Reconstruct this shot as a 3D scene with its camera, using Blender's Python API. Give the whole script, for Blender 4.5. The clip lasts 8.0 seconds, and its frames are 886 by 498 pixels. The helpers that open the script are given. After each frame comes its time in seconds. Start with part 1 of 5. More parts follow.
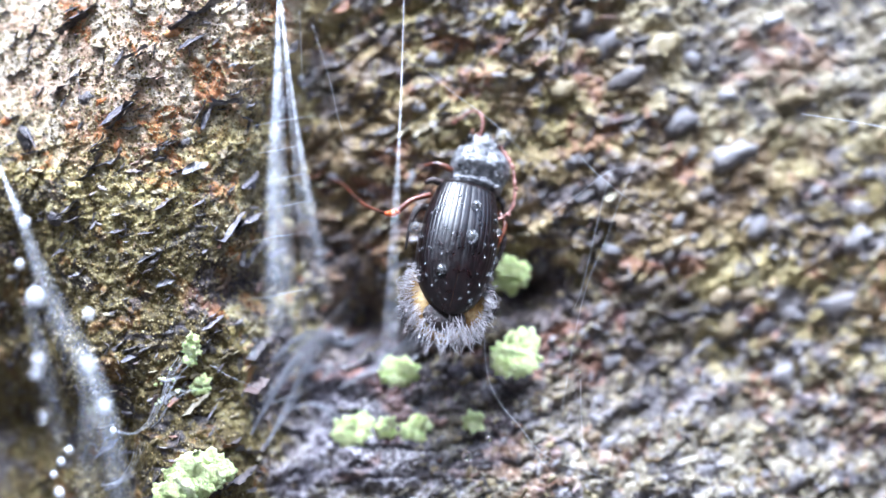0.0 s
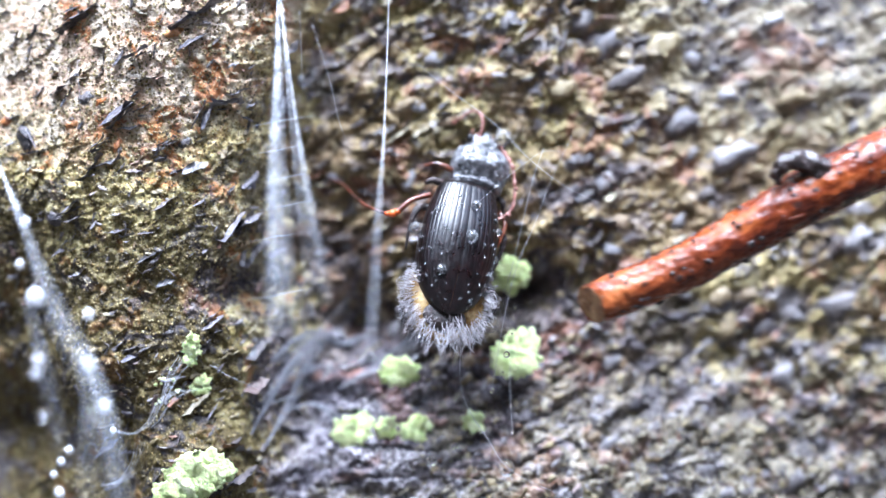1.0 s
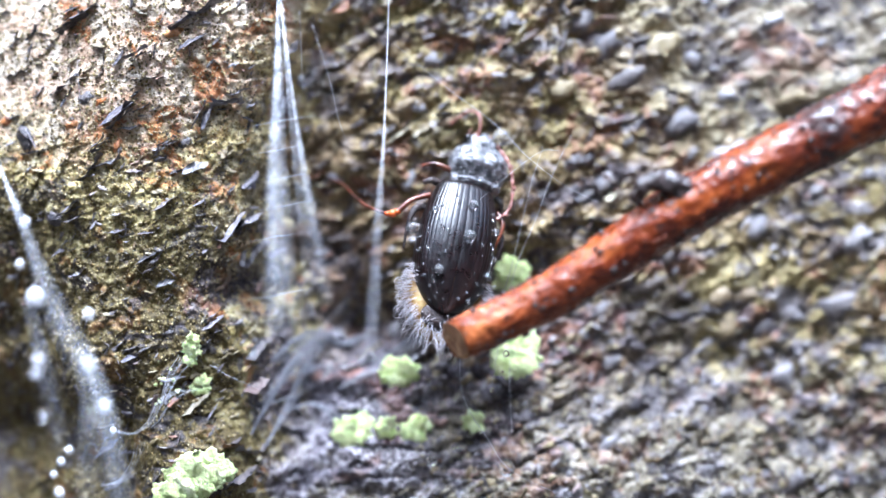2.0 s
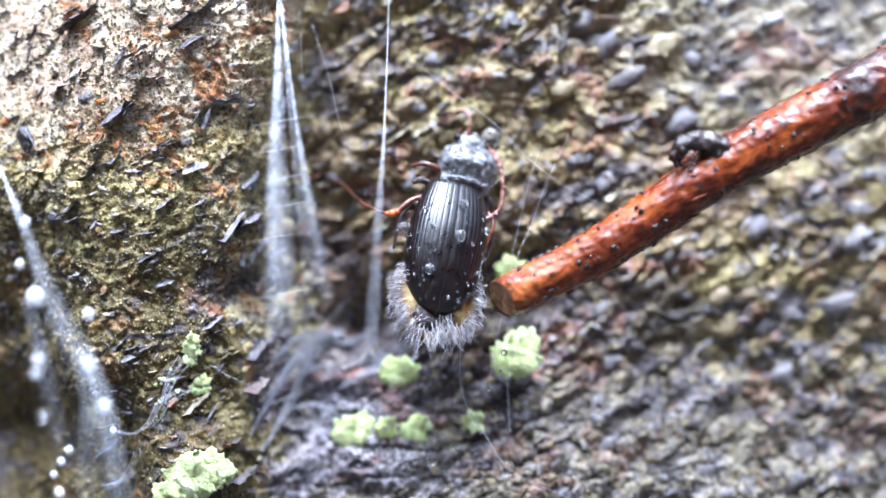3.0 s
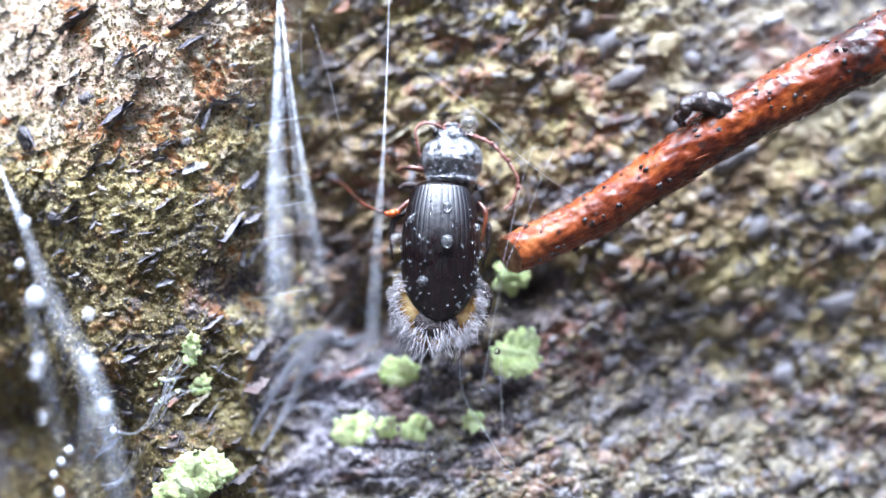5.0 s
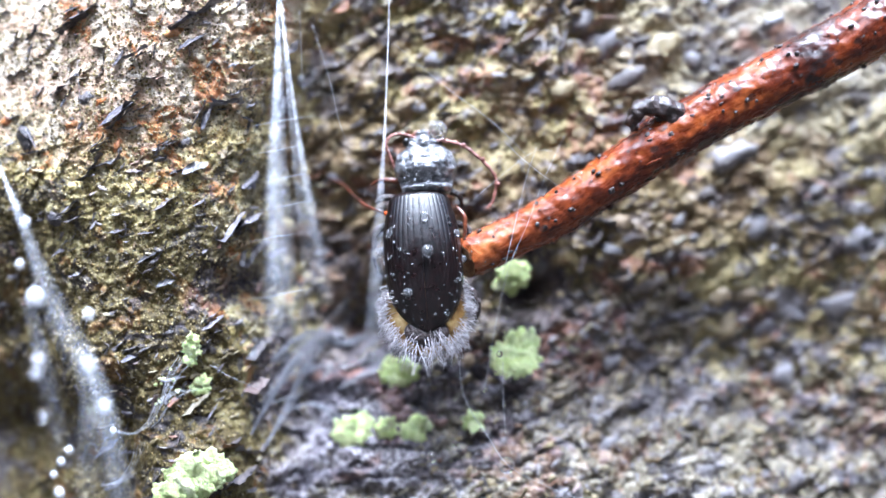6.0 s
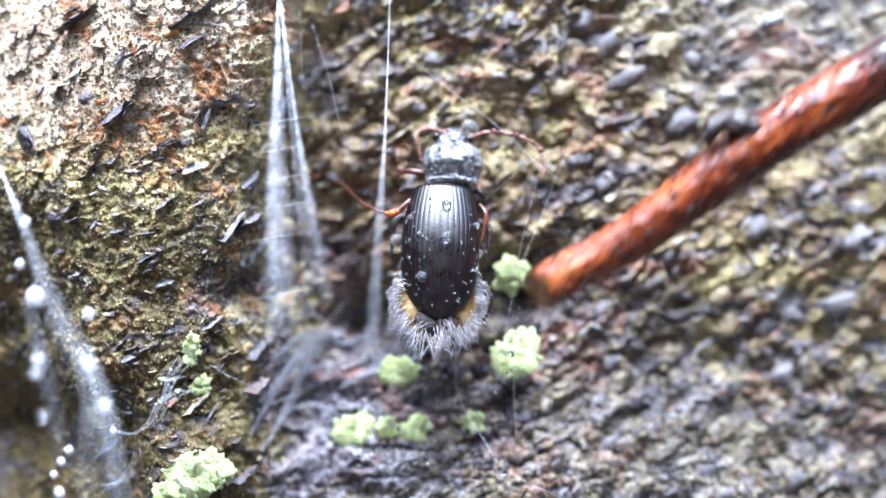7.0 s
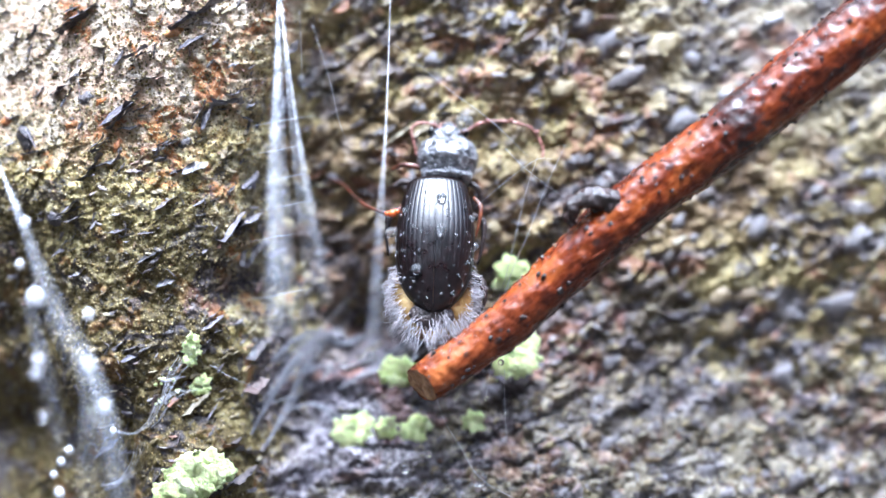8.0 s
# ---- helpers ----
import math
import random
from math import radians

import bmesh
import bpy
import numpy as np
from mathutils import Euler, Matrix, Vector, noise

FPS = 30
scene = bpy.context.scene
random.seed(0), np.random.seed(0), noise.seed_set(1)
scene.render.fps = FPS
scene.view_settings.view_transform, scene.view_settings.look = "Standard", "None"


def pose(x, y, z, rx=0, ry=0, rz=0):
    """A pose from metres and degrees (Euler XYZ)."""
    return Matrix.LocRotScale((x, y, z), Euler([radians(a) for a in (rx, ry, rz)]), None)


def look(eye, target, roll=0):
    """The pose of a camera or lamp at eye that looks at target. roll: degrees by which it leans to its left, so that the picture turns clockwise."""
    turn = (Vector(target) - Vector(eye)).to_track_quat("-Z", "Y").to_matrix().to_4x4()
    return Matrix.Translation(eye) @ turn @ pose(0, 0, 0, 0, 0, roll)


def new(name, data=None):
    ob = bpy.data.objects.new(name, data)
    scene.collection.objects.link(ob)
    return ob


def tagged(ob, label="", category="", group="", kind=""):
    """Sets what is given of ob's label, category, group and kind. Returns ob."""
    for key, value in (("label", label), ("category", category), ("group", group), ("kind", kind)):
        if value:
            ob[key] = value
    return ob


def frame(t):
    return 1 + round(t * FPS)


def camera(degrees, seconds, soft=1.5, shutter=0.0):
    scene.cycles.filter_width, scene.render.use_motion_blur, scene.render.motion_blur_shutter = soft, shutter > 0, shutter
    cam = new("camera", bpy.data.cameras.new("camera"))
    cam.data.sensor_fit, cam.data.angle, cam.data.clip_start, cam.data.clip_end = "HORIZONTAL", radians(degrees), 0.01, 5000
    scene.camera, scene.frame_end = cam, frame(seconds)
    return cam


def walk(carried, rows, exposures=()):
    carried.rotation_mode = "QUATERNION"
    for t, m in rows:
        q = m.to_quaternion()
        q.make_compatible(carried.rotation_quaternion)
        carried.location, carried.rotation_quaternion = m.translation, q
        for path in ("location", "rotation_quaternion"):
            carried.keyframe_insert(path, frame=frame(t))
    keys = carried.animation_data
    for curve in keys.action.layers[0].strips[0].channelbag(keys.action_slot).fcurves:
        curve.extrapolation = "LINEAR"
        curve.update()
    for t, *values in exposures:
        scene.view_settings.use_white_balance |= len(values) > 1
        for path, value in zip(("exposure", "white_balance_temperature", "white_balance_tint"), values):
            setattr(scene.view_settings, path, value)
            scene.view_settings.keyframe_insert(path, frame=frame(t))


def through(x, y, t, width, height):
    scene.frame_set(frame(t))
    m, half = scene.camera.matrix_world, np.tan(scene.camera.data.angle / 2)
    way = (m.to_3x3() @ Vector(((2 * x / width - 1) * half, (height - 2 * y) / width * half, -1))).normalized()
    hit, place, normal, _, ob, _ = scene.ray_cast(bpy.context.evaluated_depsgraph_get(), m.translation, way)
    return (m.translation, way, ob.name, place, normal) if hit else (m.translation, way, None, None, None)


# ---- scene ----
import functools

from mathutils.geometry import interpolate_bezier

MM = 0.001
REACH = 87.34          # lens to the beetle, mm


def at(u, v, d=0.0):
    """A place in mm: u right and v up on the beetle's plane, moved d mm further off along the line of sight."""
    k = 1 + d / REACH
    return Vector((u * k, d, v * k))


# ---- camera ----
cam = camera(30, 8.0, soft=1.5, shutter=0.5)
cam.data.dof.use_dof = True
cam.data.dof.focus_distance = 0.0868
cam.data.dof.aperture_fstop = 12.8
EYE = pose(0, -REACH * MM, 0, 90, 0, 0)
walk(cam, [(0.0, EYE), (8.0, EYE)], exposures=[(0.0, 3.05, 5170, 8), (3.0, 3.02, 5170, 8), (3.5, 3.12, 5190, 8), (8.0, 3.13, 5190, 8)])

# ---- world and sun: a bright overcast sky, lightest overhead ----
SUN_AT = Vector((-0.02, -0.40, 1.2)).normalized()


def daylight():
    world = bpy.data.worlds.new("sky")
    scene.world = world
    world.use_nodes = True
    nt = world.node_tree
    nt.nodes.clear()
    sky = nt.nodes.new("ShaderNodeTexSky")
    sky.sky_type = "NISHITA"
    sky.sun_disc = False
    sky.sun_elevation = math.asin(SUN_AT.z)
    sky.sun_rotation = math.atan2(SUN_AT.x, SUN_AT.y)
    sky.air_density, sky.dust_density, sky.ozone_density = 1.0, 4.0, 1.0
    grey = nt.nodes.new("ShaderNodeHueSaturation")
    grey.inputs["Saturation"].default_value = 0.8
    back = nt.nodes.new("ShaderNodeBackground")
    back.inputs["Strength"].default_value = 0.105
    out = nt.nodes.new("ShaderNodeOutputWorld")
    nt.links.new(sky.outputs[0], grey.inputs["Color"])
    nt.links.new(grey.outputs[0], back.inputs["Color"])
    nt.links.new(back.outputs[0], out.inputs["Surface"])
    lamp = bpy.data.lights.new("sun", "SUN")
    lamp.energy, lamp.angle, lamp.color = 1.42, radians(30), (0.98, 0.98, 1.0)
    sun = new("sun", lamp)
    sun.matrix_world = look(SUN_AT * 0.4, (0, 0, 0))


daylight()


# ---- materials ----
class Nodes:
    """Short-hand for building one node material."""

    def __init__(self, name):
        self.mat = bpy.data.materials.new(name)
        self.mat.use_nodes = True
        self.nt = self.mat.node_tree
        self.nt.nodes.clear()
        self.out = self.nt.nodes.new("ShaderNodeOutputMaterial")
        self.place = self.nt.nodes.new("ShaderNodeTexCoord").outputs["Object"]

    def put(self, socket, value):
        if isinstance(value, bpy.types.NodeSocket):
            self.nt.links.new(value, socket)
        elif isinstance(value, tuple) and len(value) == 3 and socket.type == "RGBA":
            socket.default_value = (*value, 1)
        else:
            socket.default_value = value

    def node(self, kind, out=0, **ins):
        n = self.nt.nodes.new("ShaderNode" + kind)
        for key, value in ins.items():
            self.put(n.inputs[key.replace("_", " ")], value)
        return n.outputs[out]

    def noise(self, scale, detail=4.0, rough=0.6, warp=0.0, place=None):
        return self.node("TexNoise", Vector=place or self.place, Scale=scale, Detail=detail, Roughness=rough, Distortion=warp)

    def cells(self, scale, out=0, place=None):
        return self.node("TexVoronoi", out, Vector=place or self.place, Scale=scale)

    def stretch(self, sx, sy, sz, turn=(0, 0, 0)):
        n = self.nt.nodes.new("ShaderNodeMapping")
        self.put(n.inputs["Vector"], self.place)
        n.inputs["Scale"].default_value = (sx, sy, sz)
        n.inputs["Rotation"].default_value = tuple(radians(a) for a in turn)
        return n.outputs[0]

    def ramp(self, fac, *stops):
        n = self.nt.nodes.new("ShaderNodeValToRGB")
        e = n.color_ramp.elements
        while len(e) < len(stops):
            e.new(0.5)
        for k, (p, c) in zip(e, stops):
            k.position = p
            k.color = (*c, 1) if isinstance(c, tuple) else (c, c, c, 1)
        self.put(n.inputs[0], fac)
        return n.outputs[0]

    def span(self, value, a, b, lo=0.0, hi=1.0):
        n = self.nt.nodes.new("ShaderNodeMapRange")
        n.interpolation_type = "SMOOTHSTEP"
        for key, val in zip(("Value", "From Min", "From Max", "To Min", "To Max"), (value, a, b, lo, hi)):
            self.put(n.inputs[key], val)
        return n.outputs[0]

    def math(self, op, a, b=0.0):
        n = self.nt.nodes.new("ShaderNodeMath")
        n.operation = op
        self.put(n.inputs[0], a)
        self.put(n.inputs[1], b)
        return n.outputs[0]

    def mix(self, fac, a, b, how="MIX"):
        n = self.nt.nodes.new("ShaderNodeMixRGB")
        n.blend_type = how
        for k, v in enumerate((fac, a, b)):
            self.put(n.inputs[k], v)
        return n.outputs[0]

    def bump(self, height, distance, strength=1.0, normal=None):
        n = self.nt.nodes.new("ShaderNodeBump")
        self.put(n.inputs["Height"], height)
        n.inputs["Distance"].default_value = distance
        n.inputs["Strength"].default_value = strength
        if normal:
            self.put(n.inputs["Normal"], normal)
        return n.outputs[0]

    def surface(self, **ins):
        n = self.nt.nodes.new("ShaderNodeBsdfPrincipled")
        for key, value in ins.items():
            self.put(n.inputs[key.replace("_", " ")], value)
        self.nt.links.new(n.outputs[0], self.out.inputs[0])
        return self.mat


def bark_material():
    m = Nodes("wet_bark")
    xyz = m.nt.nodes.new("ShaderNodeSeparateXYZ")
    m.put(xyz.inputs[0], m.place)
    x, z = xyz.outputs[0], xyz.outputs[2]
    big, mid, fine = m.noise(230, 3, 0.6, 0.4), m.noise(900, 5, 0.65, 0.6), m.noise(4200, 3, 0.6)
    wob = m.math("ADD", x, m.math("MULTIPLY", m.math("SUBTRACT", big, 0.5), 0.016))
    wobz = m.math("ADD", z, m.math("MULTIPLY", m.math("SUBTRACT", mid, 0.5), 0.012))
    dust = m.noise(9500, 3, 0.7)
    grain = m.math("ADD", m.math("ADD", m.math("MULTIPLY", mid, 0.62), m.math("MULTIPLY", fine, 0.5)), m.math("MULTIPLY", dust, 0.38))
    grain = m.math("SUBTRACT", grain, 0.25)

    def times(*many):
        return functools.reduce(lambda a, b: m.math("MULTIPLY", a, b), many)

    def oval_mask(u, v, wide, high):
        a = m.math("DIVIDE", m.math("SUBTRACT", wob, u * MM), wide * MM)
        b = m.math("DIVIDE", m.math("SUBTRACT", wobz, v * MM), high * MM)
        return m.span(m.math("ADD", m.math("MULTIPLY", a, a), m.math("MULTIPLY", b, b)), 1.3, 0.4)

    # the recessed bark: mustard, brown, slate and beige patches
    mustard = m.ramp(grain, (0.34, (0.085, 0.060, 0.022)), (0.45, (0.22, 0.169, 0.064)), (0.54, (0.315, 0.255, 0.115)), (0.66, (0.38, 0.325, 0.18)))
    umber = m.ramp(grain, (0.34, (0.040, 0.024, 0.014)), (0.48, (0.165, 0.103, 0.050)), (0.64, (0.33, 0.245, 0.15)))
    slate = m.ramp(grain, (0.34, (0.055, 0.046, 0.050)), (0.47, (0.20, 0.180, 0.192)), (0.64, (0.36, 0.338, 0.35)))
    beige = m.ramp(grain, (0.34, (0.19, 0.150, 0.100)), (0.48, (0.30, 0.258, 0.188)), (0.64, (0.36, 0.325, 0.26)))
    ash = m.ramp(grain, (0.40, (0.018, 0.014, 0.011)), (0.48, (0.095, 0.077, 0.056)), (0.54, (0.23, 0.200, 0.152)), (0.61, (0.40, 0.370, 0.31)))
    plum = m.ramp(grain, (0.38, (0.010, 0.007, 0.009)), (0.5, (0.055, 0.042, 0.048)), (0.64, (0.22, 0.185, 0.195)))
    lilac = m.ramp(grain, (0.38, (0.026, 0.021, 0.027)), (0.48, (0.125, 0.108, 0.126)), (0.60, (0.37, 0.345, 0.375)))
    rusty = m.ramp(fine, (0.3, (0.12, 0.036, 0.024)), (0.65, (0.38, 0.165, 0.105)))
    patch_a = m.noise(300, 4, 0.62, 0.7, m.stretch(1.0, 1, 1.25, (0, -30, 0)))
    patch_b = m.noise(520, 4, 0.62, 0.6, m.stretch(0.75, 1, 1.3, (0, -28, 0)))
    patch_c = m.noise(250, 3, 0.6, 0.6, m.stretch(1.0, 1, 1.2, (0, 40, 0)))
    col = m.mix(times(m.span(patch_a, 0.49, 0.60), 0.8), mustard, umber)
    top_right = m.math("MULTIPLY", m.span(wob, 0.006, 0.017), m.span(wobz, 0.003, 0.0105))
    col = m.mix(times(top_right, 0.75), col, beige)
    low = m.math("MULTIPLY", m.span(wobz, -0.0045, -0.0095), m.span(wob, -0.013, -0.0095))
    col = m.mix(times(low, 0.85), col, ash)
    col = m.mix(times(m.span(patch_b, 0.53, 0.61), m.math("SUBTRACT", 0.85, times(top_right, 0.35))), col, slate)
    # shade of the hollows round the beetle, painted dark, plus darker bark patches
    wet = m.math("MAXIMUM", times(oval_mask(10.5, -3.8, 5.4, 2.2), 0.75), m.math("MAXIMUM", oval_mask(4.4, -2.6, 3.0, 2.2), m.math("MAXIMUM", oval_mask(-4.6, -6.4, 7.0, 4.4), oval_mask(-7.4, -2.0, 3.0, 5.4))))
    wet = m.math("MAXIMUM", wet, m.math("MAXIMUM", oval_mask(3.4, -6.6, 3.6, 2.6), times(oval_mask(9.0, -7.6, 6.0, 2.8), 0.55)))
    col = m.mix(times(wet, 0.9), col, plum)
    col = m.mix(times(m.math("MAXIMUM", oval_mask(-4.8, 4.0, 3.8, 9.0), m.math("MAXIMUM", times(oval_mask(5.0, 2.0, 4.5, 4.0), 0.7), times(oval_mask(12.0, 3.0, 6.5, 4.5), 0.85))), 0.65), col, umber)
    col = m.mix(times(oval_mask(-4.5, -10.4, 5.5, 3.4), 0.8), col, lilac)
    red = m.math("MAXIMUM", m.span(patch_c, 0.55, 0.63), m.math("MAXIMUM", oval_mask(1.2, 9.4, 1.6, 1.0), m.math("MAXIMUM", oval_mask(7.2, 6.0, 1.1, 1.5), times(oval_mask(18.0, 10.2, 2.6, 1.3), 0.6))))
    col = m.mix(times(red, m.math("SUBTRACT", 0.58, times(low, 0.26))), col, rusty)

    # the rounded ridge: olive, cream above, darker brown below and at lower left
    olive = m.ramp(grain, (0.33, (0.030, 0.018, 0.009)), (0.41, (0.27, 0.195, 0.060)), (0.48, (0.49, 0.40, 0.145)), (0.60, (0.62, 0.55, 0.29)))
    cream = m.ramp(grain, (0.32, (0.34, 0.20, 0.12)), (0.39, (0.56, 0.41, 0.28)), (0.47, (0.66, 0.54, 0.41)), (0.62, (0.70, 0.61, 0.50)))
    ridge = m.span(wob, -0.0075, -0.0105)
    lean = m.math("SUBTRACT", wob, m.math("MULTIPLY", m.math("SUBTRACT", z, 0.006), 0.6))
    pale = m.math("MULTIPLY", m.span(lean, -0.0105, -0.0165), m.span(wobz, 0.003, 0.009))
    col = m.mix(ridge, col, olive)
    col = m.mix(pale, col, cream)
    fringe = times(pale, m.math("SUBTRACT", 1.25, pale), m.span(m.noise(640, 4, 0.65, 0.8), 0.45, 0.58))
    col = m.mix(times(fringe, 1.5), col, m.ramp(grain, (0.34, (0.16, 0.05, 0.03)), (0.46, (0.46, 0.19, 0.08)), (0.6, (0.62, 0.38, 0.24))))
    toe = oval_mask(-8.0, -11.0, 2.9, 3.4)
    col = m.mix(times(toe, 0.9), col, lilac)
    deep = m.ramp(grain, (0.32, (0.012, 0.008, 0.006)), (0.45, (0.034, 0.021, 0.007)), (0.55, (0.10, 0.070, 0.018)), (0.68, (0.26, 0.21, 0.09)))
    lower = m.math("MULTIPLY", m.span(wobz, 0.007, -0.003), m.span(wob, -0.009, -0.0115))
    lower = m.math("MAXIMUM", lower, m.math("MULTIPLY", m.span(wob, -0.0165, -0.0205), m.span(wobz, 0.006, 0.0)))
    col = m.mix(times(lower, 0.92), col, deep)
    # shade of the valley beside the ridge and of its hollow, put into the colour
    col = m.mix(times(m.math("MAXIMUM", times(oval_mask(-10.6, 2.2, 1.5, 7.0), 0.6), oval_mask(-11.3, -2.3, 1.9, 1.9)), 0.85), col, plum)
    rust = m.span(m.noise(420, 4, 0.6, 0.8, m.stretch(1, 1, 1.0, (0, 0, 40))), 0.555, 0.63)
    col = m.mix(times(rust, ridge, m.math("SUBTRACT", 1.0, toe), m.math("SUBTRACT", 0.9, times(lower, 0.72))), col, m.ramp(fine, (0.3, (0.18, 0.040, 0.010)), (0.65, (0.56, 0.22, 0.06))))
    dark = m.span(m.noise(560, 4, 0.6, 0.5, m.stretch(0.8, 1, 1.2, (0, -30, 0))), 0.54, 0.60)
    col = m.mix(times(dark, m.math("SUBTRACT", 0.72, times(pale, 0.6))), col, m.ramp(fine, (0.35, (0.022, 0.02, 0.026)), (0.6, (0.09, 0.08, 0.10)), (0.75, (0.2, 0.17, 0.18))))
    speck = m.span(m.cells(2300), 0.20, 0.12)
    col = m.mix(times(speck, m.span(m.noise(700, 2), 0.5, 0.6), m.math("SUBTRACT", 1.0, times(pale, 0.75))), col, (0.03, 0.025, 0.025))
    rough = m.ramp(mid, (0.38, 0.28), (0.62, 0.65))
    relief = m.math("ADD", m.math("MULTIPLY", fine, 0.5), m.math("MULTIPLY", m.noise(12000, 2, 0.6), 0.3))
    nrm = m.bump(relief, 0.00025, 0.9)
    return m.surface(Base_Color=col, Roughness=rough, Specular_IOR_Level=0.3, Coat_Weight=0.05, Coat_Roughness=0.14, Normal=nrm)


def random_tint(m, island=False):
    if island:
        return m.nt.nodes.new("ShaderNodeNewGeometry").outputs["Random Per Island"]
    return m.nt.nodes.new("ShaderNodeObjectInfo").outputs["Random"]


def flake_material(name, island, *stops):
    m = Nodes(name)
    t = random_tint(m, island)
    n = m.noise(2600, 4, 0.65)
    col = m.ramp(t, *stops)
    col = m.mix(m.span(n, 0.42, 0.62), col, m.mix(0.25, col, (0.30, 0.24, 0.20)))
    return m.surface(Base_Color=col, Roughness=m.ramp(n, (0.3, 0.24), (0.7, 0.55)), Specular_IOR_Level=0.5,
                     Normal=m.bump(m.noise(5200, 3), 0.00016, 0.8))


def lichen_material():
    m = Nodes("lichen_green")
    n, t = m.noise(2600, 4, 0.6), random_tint(m)
    col = m.ramp(n, (0.3, (0.52, 0.64, 0.20)), (0.5, (0.68, 0.78, 0.30)), (0.7, (0.79, 0.85, 0.44)))
    col = m.mix(m.math("MULTIPLY", t, 0.35), col, (0.88, 0.90, 0.66))
    return m.surface(Base_Color=col, Roughness=0.65, Subsurface_Weight=0.15, Subsurface_Radius=(0.0003, 0.0004, 0.0002),
                     Normal=m.bump(m.noise(5500, 4, 0.7), 0.0003, 1.0))


def chitin_material(name, dark, warm, rough, grain, depth, wet=0.2):
    m = Nodes(name)
    n = m.noise(grain, 4, 0.6)
    col = m.ramp(n, (0.35, dark), (0.7, warm))
    return m.surface(Base_Color=col, Roughness=m.ramp(m.noise(grain * 0.4, 3), (0.35, rough), (0.7, rough + 0.14)),
                     Specular_IOR_Level=0.5 + 0.4 * wet, Coat_Weight=wet, Coat_Roughness=0.14 + 0.12 * wet, Normal=m.bump(n, depth, 0.7))


def leg_material():
    m = Nodes("leg_chitin")
    n = m.noise(1500, 4)
    col = m.ramp(n, (0.34, (0.02, 0.008, 0.006)), (0.50, (0.08, 0.022, 0.010)), (0.68, (0.18, 0.055, 0.022)))
    return m.surface(Base_Color=col, Roughness=0.28, Specular_IOR_Level=0.6, Subsurface_Weight=0.1,
                     Subsurface_Radius=(0.0004, 0.0001, 0.0001), Normal=m.bump(n, 0.00004, 0.6))


def membrane_material():
    m = Nodes("abdomen_skin")
    n = m.noise(1100, 4)
    col = m.ramp(n, (0.32, (0.09, 0.036, 0.011)), (0.5, (0.26, 0.15, 0.042)), (0.68, (0.45, 0.33, 0.15)))
    return m.surface(Base_Color=col, Roughness=0.4, Subsurface_Weight=0.2, Subsurface_Radius=(0.0005, 0.0003, 0.0001),
                     Normal=m.bump(m.noise(3000, 3), 0.0001, 0.6))


def hair_material():
    m = Nodes("pale_bristle")
    t = random_tint(m, True)
    col = m.ramp(t, (0.0, (0.17, 0.145, 0.145)), (0.5, (0.36, 0.325, 0.335)), (1.0, (0.62, 0.59, 0.61)))
    return m.surface(Base_Color=col, Roughness=0.4, Transmission_Weight=0.3)


def twig_material():
    m = Nodes("red_twig_bark")
    long = m.stretch(0.35, 1, 1)
    n, f = m.noise(520, 4, 0.6, 0.5, long), m.noise(2400, 4, 0.65, 0.3, long)
    mixed = m.math("ADD", m.math("MULTIPLY", n, 0.6), m.math("MULTIPLY", f, 0.4))
    col = m.ramp(mixed, (0.36, (0.014, 0.003, 0.002)), (0.44, (0.056, 0.009, 0.003)), (0.52, (0.14, 0.023, 0.004)), (0.64, (0.30, 0.074, 0.013)))
    along = m.nt.nodes.new("ShaderNodeSeparateXYZ")
    m.put(along.inputs[0], m.place)
    wander = m.math("ADD", along.outputs[0], m.math("MULTIPLY", m.math("SUBTRACT", n, 0.5), 0.006))
    peeled = m.ramp(mixed, (0.36, (0.05, 0.011, 0.004)), (0.46, (0.21, 0.043, 0.010)), (0.62, (0.43, 0.13, 0.035)))
    col = m.mix(m.math("MULTIPLY", m.span(wander, 0.0085, 0.001), 0.75), col, peeled)
    scar = m.math("ABSOLUTE", m.math("SUBTRACT", wander, 0.0212))
    col = m.mix(m.math("MULTIPLY", m.span(scar, 0.0014, 0.0006), m.span(f, 0.38, 0.55)), col, (0.022, 0.012, 0.011))
    marks = m.span(m.cells(1250, 0, m.stretch(0.75, 1, 1)), 0.30, 0.18)
    marks = m.math("MULTIPLY", marks, m.span(m.noise(500, 2), 0.42, 0.55))
    col = m.mix(m.math("MULTIPLY", marks, 0.85), col, (0.025, 0.012, 0.010))
    return m.surface(Base_Color=col, Roughness=m.ramp(f, (0.3, 0.2), (0.7, 0.36)), Specular_IOR_Level=0.3, Coat_Weight=0.27, Coat_Roughness=0.12,
                     Normal=m.bump(m.noise(4600, 4, 0.7), 0.00005, 1.0, m.bump(f, 0.00003, 1.0)))


def wood_end_material():
    m = Nodes("cut_wood")
    n = m.noise(1600, 4, 0.6, 0.4)
    col = m.ramp(n, (0.32, (0.16, 0.06, 0.025)), (0.5, (0.40, 0.20, 0.09)), (0.7, (0.62, 0.40, 0.22)))
    return m.surface(Base_Color=col, Roughness=0.6, Normal=m.bump(m.noise(4000, 3), 0.0002, 0.8))


def water_material():
    m = Nodes("water")
    return m.surface(Base_Color=(1, 1, 1), Roughness=0.0, IOR=1.333, Transmission_Weight=1.0)


def whitened_drop_material():
    # the whitish body colour stands in for sky highlights on the drops
    m = Nodes("whitened_water")
    return m.surface(Base_Color=(0.95, 0.95, 0.97), Roughness=0.04, IOR=1.36, Transmission_Weight=0.92)


